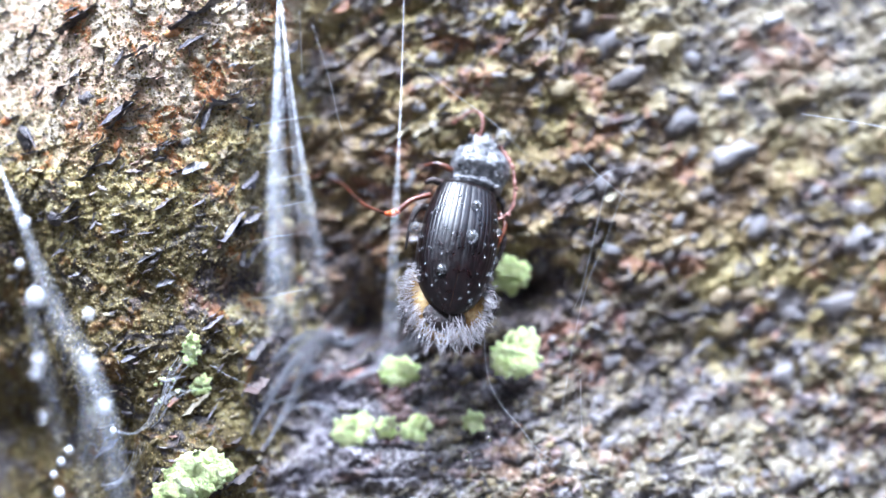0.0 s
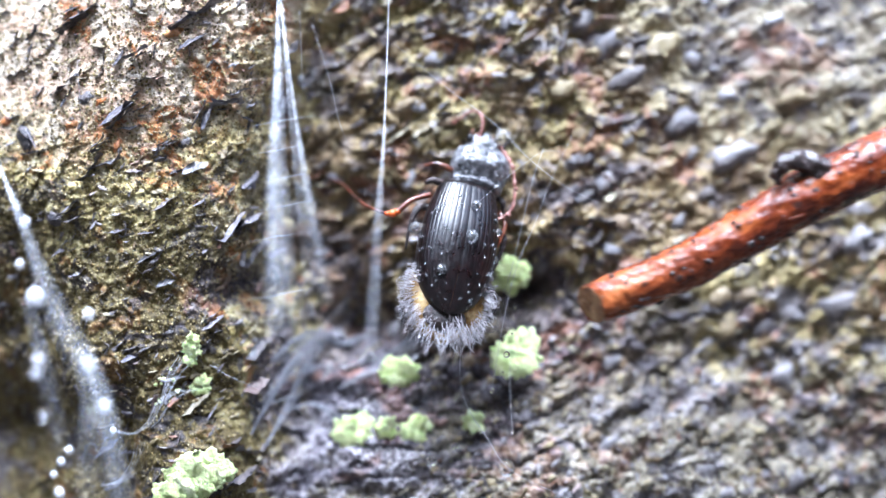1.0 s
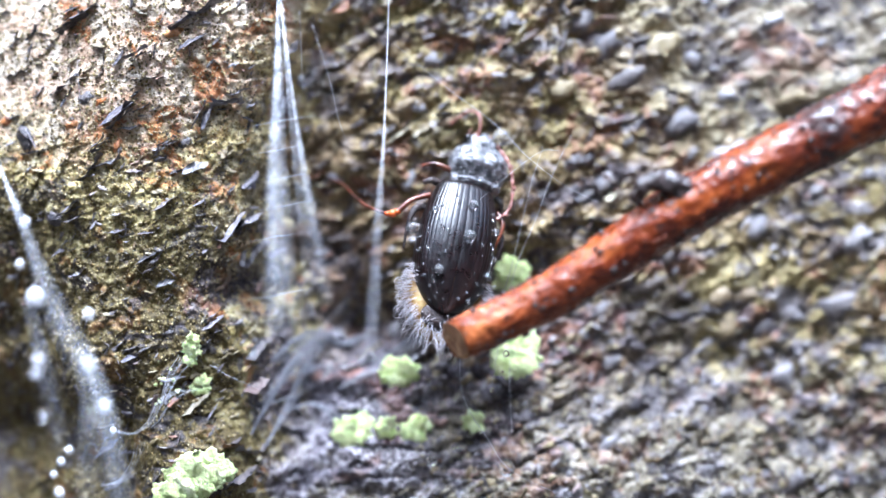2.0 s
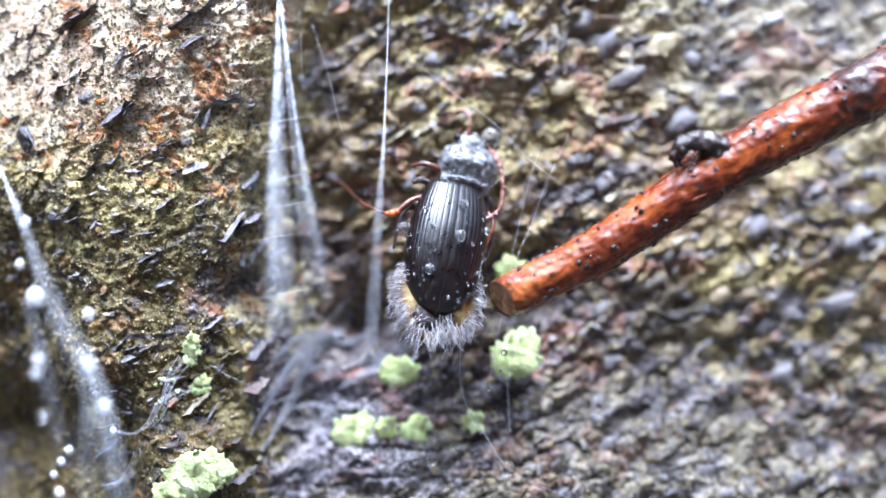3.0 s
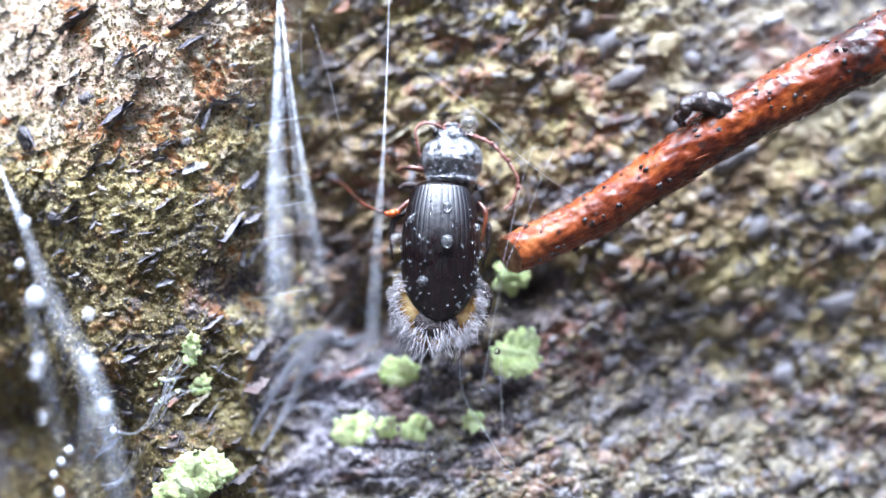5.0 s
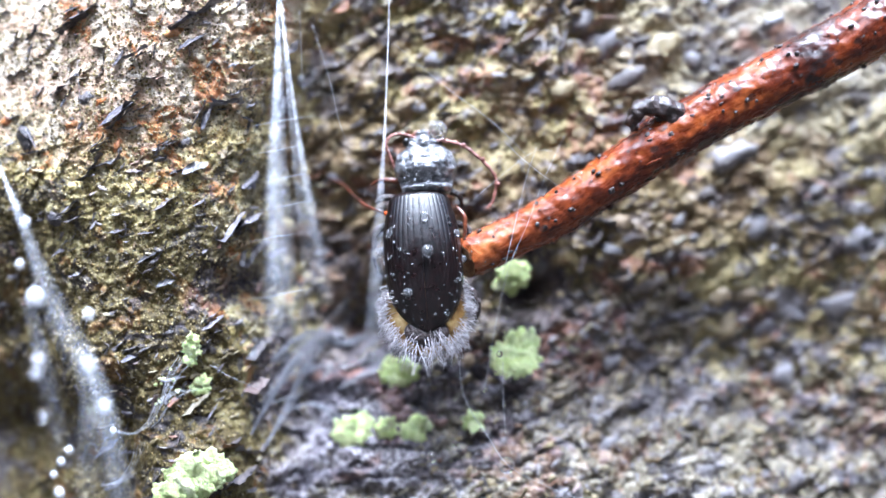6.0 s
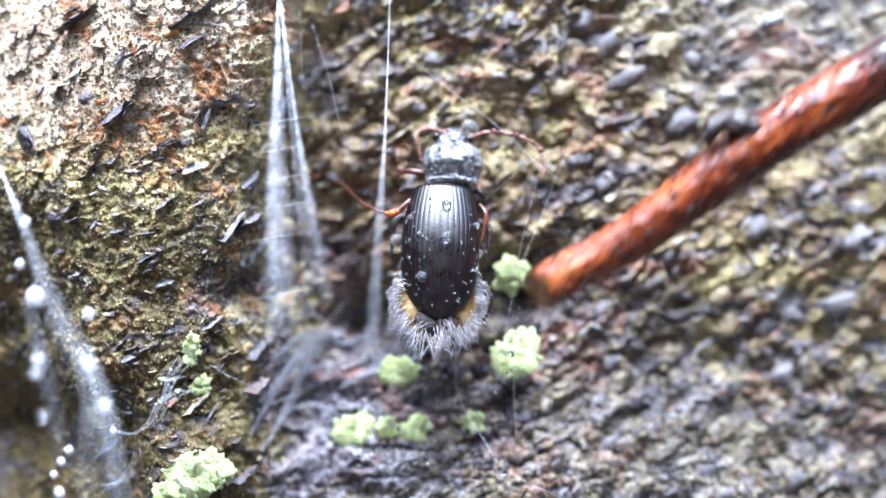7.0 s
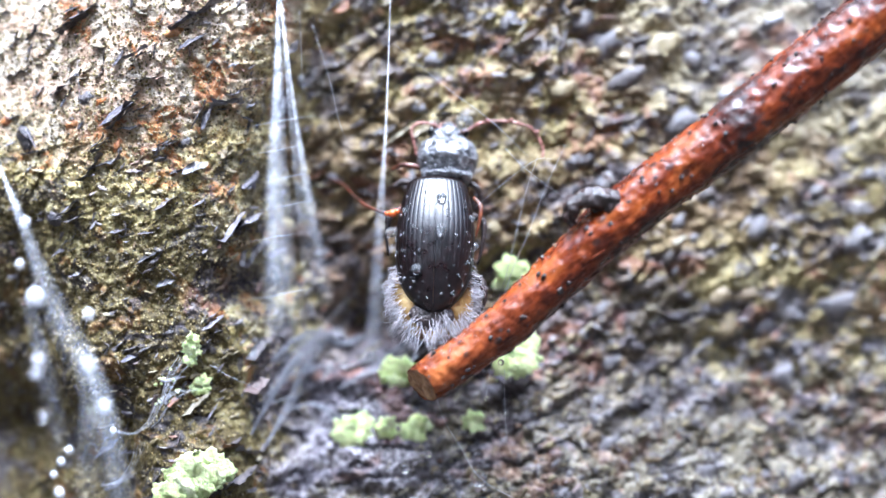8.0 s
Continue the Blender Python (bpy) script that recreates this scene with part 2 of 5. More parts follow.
def silk_material(name, col, through, light=(0.95, 0.95, 0.97)):
    m = Nodes(name)
    n = m.noise(1400, 4, 0.7)
    d = m.nt.nodes.new("ShaderNodeBsdfPrincipled")
    m.put(d.inputs["Base Color"], m.mix(n, col, light))
    d.inputs["Roughness"].default_value = 0.35
    tr = m.nt.nodes.new("ShaderNodeBsdfTransparent")
    mx = m.nt.nodes.new("ShaderNodeMixShader")
    m.put(mx.inputs[0], m.span(n, 0.3, 0.7, through, through * 0.8))
    m.nt.links.new(d.outputs[0], mx.inputs[1])
    m.nt.links.new(tr.outputs[0], mx.inputs[2])
    m.nt.links.new(mx.outputs[0], m.out.inputs[0])
    return m.mat


BARK = bark_material()
FLAKE = flake_material("bark_flake_skin", False, (0.0, (0.022, 0.02, 0.025)), (0.4, (0.04, 0.036, 0.042)), (0.65, (0.07, 0.05, 0.042)), (0.81, (0.20, 0.08, 0.035)), (0.84, (0.18, 0.075, 0.04)), (0.87, (0.16, 0.14, 0.10)), (1.0, (0.34, 0.30, 0.20)))
FLAKES = flake_material("bark_crumb_skin", True, (0.0, (0.035, 0.030, 0.032)), (0.22, (0.06, 0.052, 0.056)), (0.30, (0.155, 0.142, 0.152)), (0.52, (0.275, 0.258, 0.272)), (0.58, (0.19, 0.085, 0.05)), (0.66, (0.18, 0.135, 0.065)), (0.86, (0.26, 0.215, 0.11)), (1.0, (0.29, 0.26, 0.19)))
WART = flake_material("bark_wart_skin", True, (0.0, (0.07, 0.058, 0.055)), (0.2, (0.13, 0.12, 0.125)), (0.45, (0.20, 0.187, 0.197)), (0.66, (0.26, 0.248, 0.26)), (0.74, (0.17, 0.115, 0.06)), (1.0, (0.27, 0.22, 0.115)))
GRAIN = flake_material("bark_grain_skin", True, (0.0, (0.035, 0.022, 0.008)), (0.4, (0.14, 0.095, 0.026)), (0.75, (0.33, 0.25, 0.08)), (1.0, (0.52, 0.45, 0.25)))
LILAC = flake_material("lilac_flake_skin", False, (0.0, (0.06, 0.055, 0.068)), (0.6, (0.12, 0.113, 0.135)), (1.0, (0.22, 0.205, 0.235)))
AMBER = flake_material("amber_knob_skin", True, (0.0, (0.42, 0.14, 0.035)), (1.0, (0.55, 0.26, 0.09)))
DARK = flake_material("dark_flake_skin", False, (0.0, (0.022, 0.020, 0.024)), (0.5, (0.06, 0.055, 0.064)), (0.8, (0.13, 0.125, 0.145)), (1.0, (0.12, 0.065, 0.045)))
PALE = flake_material("pale_flake_skin", False, (0.0, (0.20, 0.195, 0.21)), (1.0, (0.30, 0.29, 0.31)))
LICHEN = lichen_material()
SHELL = chitin_material("black_wing_case", (0.0012, 0.0008, 0.0008), (0.008, 0.002, 0.002), 0.27, 3400, 0.00002, 0.0)
# black chitin; the pale grey grain paints in the sky's sheen
COLLAR = chitin_material("black_collar", (0.006, 0.005, 0.006), (0.27, 0.267, 0.285), 0.38, 2300, 0.0004, 0.9)
LEG = leg_material()
FEELER = chitin_material("antenna_skin", (0.10, 0.030, 0.020), (0.42, 0.19, 0.15), 0.3, 2200, 0.00005, 0.1)
KNEE = chitin_material("orange_joint", (0.45, 0.05, 0.005), (0.80, 0.16, 0.02), 0.25, 1800, 0.00004)
SKIN = membrane_material()
HAIR = hair_material()
TWIG = twig_material()
WOOD = wood_end_material()
KNOT = chitin_material("dark_bud", (0.010, 0.006, 0.005), (0.045, 0.024, 0.020), 0.42, 3200, 0.0003, 0.1)
BUD = chitin_material("shrivelled_bud", (0.010, 0.006, 0.005), (0.06, 0.036, 0.032), 0.34, 2600, 0.0003, 0.25)
WATER = water_material()
WHITENED = whitened_drop_material()
SILK = silk_material("silk", (0.52, 0.52, 0.56), 0.55)
GLINT_SILK = silk_material("glint_silk", (0.55, 0.55, 0.6), 0.3)
RIBBON = silk_material("wet_silk_ribbon", (0.03, 0.03, 0.04), 0.45, (0.5, 0.5, 0.55))
GAUZE = silk_material("silk_gauze", (0.46, 0.48, 0.56), 0.97)


# ---- mesh helpers (bmeshes are drawn in mm) ----
def part(name, bm, material, parent=None, label="", smooth=True):
    me = bpy.data.meshes.new(name)
    bm.transform(Matrix.Scale(MM, 4))
    bm.to_mesh(me)
    bm.free()
    me.materials.append(material)
    me.polygons.foreach_set("use_smooth", [smooth] * len(me.polygons))
    ob = new(name, me)
    ob.parent = parent
    return tagged(ob, label)


def mm_pose(p, rx=0, ry=0, rz=0):
    return pose(p[0] * MM, p[1] * MM, p[2] * MM, rx, ry, rz)


def smooth_line(points, per=6):
    """A smooth line (Catmull-Rom) through a few places."""
    p = [Vector(q) for q in points]
    if len(p) < 3:
        return [p[0].lerp(p[1], k / per) for k in range(per + 1)]
    p = [2 * p[0] - p[1]] + p + [2 * p[-1] - p[-2]]
    line = []
    for a, b, c, d in zip(p, p[1:], p[2:], p[3:]):
        line += interpolate_bezier(b, b + (c - a) / 6, c - (d - b) / 6, c, per + 1)[:-1]
    return line + [p[-2]]


def add_tube(bm, points, radii, n=8, cap=True):
    """A round tube along the points, with a radius for each (or two that are blended)."""
    if len(radii) != len(points):
        xs = np.linspace(0, 1, len(radii))
        radii = np.interp(np.linspace(0, 1, len(points)), xs, radii)
    radii = [float(r) for r in radii]
    rings, side = [], None
    for k, p in enumerate(points):
        way = (points[min(k + 1, len(points) - 1)] - points[max(k - 1, 0)]).normalized()
        if side is None:
            side = way.orthogonal().normalized()
        side = (side - way * side.dot(way)).normalized()
        other = way.cross(side)
        rings.append([bm.verts.new(p + radii[k] * (math.cos(a) * side + math.sin(a) * other))
                      for a in (2 * math.pi * i / n for i in range(n))])
    for a, b in zip(rings, rings[1:]):
        for i in range(n):
            bm.faces.new((a[i], a[(i + 1) % n], b[(i + 1) % n], b[i]))
    if cap:
        bm.faces.new(rings[0][::-1])
        bm.faces.new(rings[-1])
    return rings


def tube(points, radii, n=8, per=6):
    bm = bmesh.new()
    add_tube(bm, smooth_line(points, per), radii, n)
    return bm


def add_ball(bm, place, r, squash=(1, 1, 1), level=2, turn=None):
    m = Matrix.Translation(place) @ (turn or Matrix()) @ Matrix.Diagonal((*squash, 1))
    return bmesh.ops.create_icosphere(bm, subdivisions=level, radius=r, matrix=m)["verts"]


def beads(name, places, radii, material, parent, label, level=2):
    """Many small balls in one mesh."""
    ball = bmesh.new()
    bmesh.ops.create_icosphere(ball, subdivisions=level, radius=1)
    vs = np.array([v.co[:] for v in ball.verts])
    fs = np.array([[v.index for v in f.verts] for f in ball.faces])
    ball.free()
    p, r = np.array([q[:] for q in places]), np.array(radii)
    co = p[:, None, :] + vs[None] * r[:, None, None]
    faces = (fs[None] + (np.arange(len(p)) * len(vs))[:, None, None]).reshape(-1, 3)
    me = bpy.data.meshes.new(name)
    me.from_pydata((co.reshape(-1, 3) * MM).tolist(), [], faces.tolist())
    me.materials.append(material)
    me.polygons.foreach_set("use_smooth", [True] * len(me.polygons))
    ob = new(name, me)
    ob.parent = parent
    return tagged(ob, label, kind="stuff")


def loft(sections, n=40, power=1.0):
    """A closed body along z: rows of (z, half width, rise to the back, rise to the belly, middle y), smoothed between."""
    rows = [Vector(s[:3]) for s in sections]
    fine1 = smooth_line(rows, 7)
    fine2 = smooth_line([Vector((s[3], s[4], s[5] if len(s) > 5 else 0)) for s in sections], 7)
    bm = bmesh.new()
    rings = []
    for (z, w, up), (down, mid, shift) in zip(fine1, fine2):
        ring = []
        for i in range(n):
            a = 2 * math.pi * i / n
            s, c = math.sin(a), math.cos(a)
            h = up if c > 0 else down
            ring.append(bm.verts.new((shift + max(w, 0.01) * math.copysign(abs(s) ** power, s), mid - max(h, 0.01) * c, z)))
        rings.append(ring)
    for a, b in zip(rings, rings[1:]):
        for i in range(n):
            bm.faces.new((a[i], a[(i + 1) % n], b[(i + 1) % n], b[i]))
    bm.faces.new(rings[0])
    bm.faces.new(rings[-1][::-1])
    bmesh.ops.recalc_face_normals(bm, faces=bm.faces)
    return bm


# ---- the bark's form ----
def grid_noise(x, y, seed):
    """Gradient noise on arrays, about -0.7 to 0.7, one lump to a unit."""
    x, y = np.asarray(x, float), np.asarray(y, float)
    i, j = np.floor(x).astype(np.int64), np.floor(y).astype(np.int64)
    fx, fy = x - i, y - j

    def corner(a, b):
        h = (a * 374761393 + b * 668265263 + seed * 974634777) & 0xFFFFFFFF
        h = ((h ^ (h >> 13)) * 1274126177) & 0xFFFFFFFF
        ang = ((h ^ (h >> 16)) & 0xFFFF) * (2 * math.pi / 65536)
        return np.cos(ang) * (x - a) + np.sin(ang) * (y - b)

    u, v = fx ** 3 * (fx * (6 * fx - 15) + 10), fy ** 3 * (fy * (6 * fy - 15) + 10)
    top = corner(i, j) * (1 - u) + corner(i + 1, j) * u
    low = corner(i, j + 1) * (1 - u) + corner(i + 1, j + 1) * u
    return top * (1 - v) + low * v


def rise(a, lo, hi):
    t = np.clip((a - lo) / (hi - lo), 0, 1)
    return t * t * (3 - 2 * t)


def broad_form(x, z):
    """How far the bark lies behind the beetle's plane, in mm, without its small relief."""
    bend = 0.6 * np.sin(z * 0.22 + 0.6)
    edge = x + bend - 0.13 * np.clip(z, -6, 16)
    h = 0.027 * (edge + 15.5) ** 2 * (edge < -8) + 0.027 * 7.5 ** 2 * (edge >= -8)
    h = h + 3.6 * rise(edge, -11.6, -7.2)
    h = h - 1.0 * rise(edge, -7.5, -2.5) + 2.2 * rise(edge, 2, 24)
    h = h + 3.2 * rise(-x, 18.5, 24) * rise(-z, -4, 5)
    h = h - 0.7 * np.exp(-((x + 5.5) / 6.5) ** 2 - ((z + 13.0) / 5.0) ** 2)
    h = h - 1.1 * np.exp(-((x - 3) / 6) ** 2 - ((z + 15) / 4.5) ** 2)
    h = h - 1.6 * np.exp(-((x - 14) / 11) ** 2 - ((z + 15) / 5) ** 2) + 1.0 * np.exp(-((x - 12) / 9) ** 2 - ((z + 6.0) / 3.2) ** 2)
    h = h + 2.2 * rise(-z, 5.5, 10.5) * rise(-x, 14.5, 17.5)
    h = h + 1.2 * np.exp(-((x + 11) / 3) ** 2 - ((z + 8.5) / 3) ** 2)
    h = h + 3.6 * np.exp(-((x - 4.3) / 2.2) ** 2 - ((z + 2.2) / 1.7) ** 2) + 3.0 * np.exp(-((x + 4.4) / 2.0) ** 2 - ((z + 4.2) / 1.9) ** 2)
    h = h + 1.4 * np.exp(-((x + 11.2) / 1.4) ** 2 - ((z + 2.3) / 1.5) ** 2)
    h = h + 1.6 * np.exp(-((x + 5) / 3.2) ** 2 - ((z + 1) / 4.5) ** 2)
    return h + 0.012 * np.maximum(np.abs(x) - 26, 0) ** 2


def small_relief(x, z):
    ridge = rise(-x, 8.5, 12)
    rest = 1 - ridge
    a, b = x * 0.82 + z * 0.57, -x * 0.57 + z * 0.82
    h = 0.55 * grid_noise(x / 4.2, z / 4.2, 1) + (0.16 + 0.42 * rest) * grid_noise(a / 2.3, b / 1.5, 2)
    h = h + (0.10 + 0.20 * rest) * grid_noise(a / 1.3, b / 0.95, 3) + 0.12 * rest * grid_noise(a / 0.75, b / 0.6, 9)
    h = h + (0.12 + 0.10 * rest) * np.abs(grid_noise(a / 0.8, b / 0.55, 4)) + 0.20 * grid_noise(x / 0.38, z / 0.38, 5)
    steps = grid_noise(a / 3.1 + 7, b / 2.2, 6) * 2.4
    h = h + (0.20 + 0.12 * rest) * (steps - np.floor(steps)) ** 2
    worn = 1 - 0.72 * rise(-x, 11, 16) * rise(z, 2, 8) - 0.4 * rise(x, 9, 19) * rise(z, -2, 6)
    return worn * (h + 0.10 * grid_noise(x / 0.19, z / 0.19, 8))


def bark_depth(x, z):
    return broad_form(x, z) + small_relief(x, z) - 0.1


def on_bark(u, v, out=0.0):
    """Places on the bark behind (u, v) of the beetle's plane, out mm proud of it; u and v may be arrays."""
    u, v = np.asarray(u, float), np.asarray(v, float)
    d = np.full(u.shape, 4.0)
    for _ in range(24):
        k = 1 + d / REACH
        d = d + 0.5 * (bark_depth(u * k, v * k) - out - d)
    k = 1 + d / REACH
    p = np.stack([u * k, d, v * k], -1)
    return Vector(p.tolist()) if p.ndim == 1 else [Vector(q) for q in p.tolist()]


def build_trunk():
    def steps(core, far, fine):
        inner = np.arange(-core, core + fine / 2, fine)
        outer = core + np.cumsum(np.linspace(fine * 2, 2.0, 16))
        outer = outer[outer < far]
        return np.concatenate([-outer[::-1], inner, outer])

    xs, zs = steps(29, 60, 0.085), steps(17.5, 60, 0.085)
    zs = np.concatenate([zs, zs[-1] + np.linspace(6, 240, 40)])
    gx, gz = np.meshgrid(xs, zs)
    gy = bark_depth(gx, gz)
    nx, nz = len(xs), len(zs)
    co = np.stack([gx, gy, gz], -1).reshape(-1, 3)
    k = np.arange((nz - 1) * nx).reshape(nz - 1, nx)[:, :-1].ravel()
    quads = np.stack([k, k + 1, k + nx + 1, k + nx], -1)
    # sides and back of the piece of trunk
    rim = np.concatenate([np.arange(nx), np.arange(1, nz) * nx + nx - 1, (nz - 1) * nx + np.arange(nx - 1)[::-1], np.arange(1, nz - 1)[::-1] * nx])
    back = co[rim].copy()
    back[:, 1] = 70
    first = len(co)
    co = np.concatenate([co, back])
    n = len(rim)
    j = np.arange(n)
    side = np.stack([rim, first + j, first + (j + 1) % n, rim[(j + 1) % n]], -1)
    quads = np.concatenate([quads, side])
    me = bpy.data.meshes.new("bark")
    me.from_pydata((co * MM).tolist(), [], quads.tolist() + [(first + j[::-1]).tolist()])
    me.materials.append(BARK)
    me.polygons.foreach_set("use_smooth", [True] * len(me.polygons))
    return tagged(new("tree_trunk", me), "wet olive and grey tree bark with a rounded ridge and peeling flakes", "tree trunk", kind="structure")


trunk = build_trunk()


def surroundings():
    """Plain forest floor, and an unseen dark ring, like a wood, added to block low sky."""
    m = Nodes("leaf_litter")
    n = m.noise(60, 5, 0.65)
    soil = m.surface(Base_Color=m.ramp(n, (0.3, (0.008, 0.006, 0.005)), (0.55, (0.022, 0.017, 0.012)), (0.75, (0.05, 0.038, 0.025))), Roughness=0.85,
                     Normal=m.bump(n, 0.01, 0.8))
    bm = bmesh.new()
    bmesh.ops.create_grid(bm, x_segments=60, y_segments=60, size=60000)
    bm.transform(Matrix.Translation((0, 0, -58)))
    tagged(part("ground", bm, soil), "dark damp leaf litter on the forest floor", "ground", kind="structure")
    m = Nodes("low_sky_block")
    n = m.noise(1.2, 6, 0.7)
    leaf = m.surface(Base_Color=m.ramp(n, (0.35, (0.008, 0.011, 0.006)), (0.65, (0.035, 0.042, 0.02))), Roughness=0.8)
    bm = bmesh.new()
    ring = []
    for i in range(180):
        a = 2 * math.pi * i / 180
        r = 13000 + 1200 * noise.noise(Vector((math.cos(a) * 4, math.sin(a) * 4, 0)))
        top = 10500 + 2600 * noise.noise(Vector((math.cos(a) * 9, math.sin(a) * 9, 3)))
        ring.append([bm.verts.new((r * math.cos(a), r * math.sin(a), z)) for z in (-58, top * 0.5, top)])
    for a, b in zip(ring, ring[1:] + ring[:1]):
        for k in (0, 1):
            bm.faces.new((a[k], b[k], b[k + 1], a[k + 1]))
    tagged(part("backdrop", bm, leaf), "unseen dark ring, like distant wood, added to block low sky", "backdrop", kind="structure")


surroundings()


# ---- lichen ----
def lichen(u, v, wide, high, lobes, seed, proud=0.1, scale=1.0):
    rng = random.Random(seed)
    base = on_bark(u, v, proud - 0.1)
    root = new("lichen")
    root.matrix_world = mm_pose(base)
    spots = []
    while len(spots) < lobes * 0.42:
        a, b = rng.uniform(-1, 1), rng.uniform(-1, 1)
        if a * a + b * b < 1:
            spots.append((a, b))
    ab = np.array(spots)
    places = on_bark(u + ab[:, 0] * wide * 0.82, v + (ab[:, 1] + 0.25 * ab[:, 0]) * high * 0.82, proud)
    for k, ((a, b), place) in enumerate(zip(spots, places)):
        r = scale * rng.uniform(0.32, 0.66) * (1.2 - 0.4 * (a * a + b * b))
        turn = Euler((rng.uniform(-0.1, 0.45), rng.uniform(-0.5, 0.5), rng.uniform(-0.25, 0.25))).to_matrix().to_4x4()
        m = Matrix.Translation(place - base + Vector((0, -rng.uniform(0, 0.12), 0))) @ turn @ Matrix.Diagonal((1, 0.42, 1, 1))
        bm = bmesh.new()
        bays, phase = rng.randint(3, 6), rng.uniform(0, 6)
        rings = []
        for f, lift in ((0.0, 0.05), (0.35, 0.07), (0.65, 0.05), (0.88, 0.0), (1.0, -0.05), (0.92, -0.13)):
            ring = []
            for q in range(22):
                t = 2 * math.pi * q / 22
                edge = 1 + f * (0.26 * math.cos(bays * t + phase) + 0.26 * noise.noise(Vector((math.cos(t) * 1.6 + k, math.sin(t) * 1.6, seed))))
                w = Vector((r * f * edge * math.cos(t), 0, r * f * edge * math.sin(t)))
                w.y = -lift - 0.06 * noise.noise(w * 5 + Vector((k, seed, 0))) - 0.03 * noise.noise(w * 13) + 0.05 * f * math.cos(bays * t + phase)
                ring.append(bm.verts.new(m @ w))
            rings.append(ring)
        for p, q in zip(rings, rings[1:]):
            for c in range(22):
                bm.faces.new((p[c], p[(c + 1) % 22], q[(c + 1) % 22], q[c]))
        bm.faces.new(rings[-1])
        bmesh.ops.remove_doubles(bm, verts=bm.verts, dist=0.002)
        bmesh.ops.recalc_face_normals(bm, faces=bm.faces)
        part("lobe", bm, LICHEN, root)
    tagged(root, "pale green crusty lichen clump growing on wet bark", "lichen", "lichen clumps")


for n, (spot, wide, high, lobes, proud, scale) in enumerate((
        (at(-12.9, -11.85), 2.0, 1.05, 120, 0.5, 1), (at(-13.91, -12.75), 1.2, 0.8, 55, 0.4, 1), (at(-4.75, -9.61), 0.95, 0.75, 60, 0.3, 0.9), (at(-2.36, -6.54), 0.95, 0.75, 55, 0.5, 0.9),
        (at(3.91, -5.58), 1.35, 1.15, 100, 1.9, 1), (at(3.61, -1.37), 0.7, 0.7, 40, 2.0, 1), (at(-12.75, -7.2), 0.62, 0.5, 34, 0.2, 0.5), (at(-13.3, -5.3), 0.5, 0.95, 44, 0.2, 0.45),
        (at(-1.37, -9.43), 0.75, 0.75, 30, 0.3, 0.8), (at(1.67, -9.1), 0.35, 0.35, 14, 0.4, 0.8), (at(-2.93, -9.43), 0.4, 0.35, 16, 0.3, 0.8), (at(-14.6, -7.4), 0.9, 1.3, 22, 0.15, 0.22))):
    lichen(spot[0], spot[2], wide, high, lobes, n + 3, proud, scale)


# ---- the beetle (drawn upright, head to +z, back to -y) ----
def case_width(v):
    if v < 0.45:
        return 2.08 - 0.62 * ((0.45 - v) / 0.45) ** 1.9 - 0.4 * max(0, 1 - v / 0.05) ** 2
    return 2.08 * max(0.0, 1 - ((v - 0.45) / 0.55) ** 2.9) ** 0.6


def case_height(v):
    if v < 0.42:
        return 1.6 - 0.60 * ((0.42 - v) / 0.42) ** 1.9 - 0.25 * max(0, 1 - v / 0.05) ** 2
    return 1.6 * max(0.0, 1 - 0.72 * ((v - 0.42) / 0.58) ** 1.7) ** 0.75


def case_point(v, s, side, out=0.0):
    """On a wing case: v from shoulder to tip, s from the seam to the rim."""
    a = s * radians(104)
    groove = (0.5 + 0.5 * math.cos(2 * math.pi * (s * 12.4))) ** 4 * (0.8 + 0.2 * math.sin(v * 170 + s * 40))
    fade = min(1, v / 0.05) * min(1, max(0, (0.9 - v) / 0.35))
    k = 1 - 0.010 * groove * (fade + 0.35 * (s < 0.03)) * (s < 0.95) + out
    gap = 0.008 + 0.06 * max(0, v - 0.93)
    c = math.cos(a)
    flat = math.copysign(abs(c) ** 0.72, c)
    return Vector((side * (gap + case_width(v) * math.sin(a) ** 0.84 * k), 0.3 - case_height(v) * (flat + k - 1), 3.8 - 7.58 * v))


def wing_case(side, parent):
    bm = bmesh.new()
    nv, ns = 90, 110
    grid = []
    for i in range(nv + 1):
        v = 0.999 * (i / nv)
        if v > 0.8:
            v = 1 - (1 - v) * (0.35 + 0.65 * (1 - v) / 0.2)
        grid.append([bm.verts.new(case_point(min(v, 0.9985), j / ns, side)) for j in range(ns + 1)])
    for a, b in zip(grid, grid[1:]):
        for j in range(ns):
            quad = (a[j], a[j + 1], b[j + 1], b[j])
            bm.faces.new(quad if side > 0 else quad[::-1])
    # a turned-in rim, so that the case has an underside
    bmesh.ops.recalc_face_normals(bm, faces=bm.faces)
    return part("wing_case", bm, SHELL, parent)


def drop_on(bm, v, s, side, r):
    add_ball(bm, case_point(v, s, side, 0.0) + Vector((0, -0.6 * r, 0)), r, (1, 0.85, 1), 3)


NOD = Matrix.Translation((0, 0, 3.5)) @ pose(0, 0, 0, -8, 0, 0) @ Matrix.Translation((0, 0, -3.5))


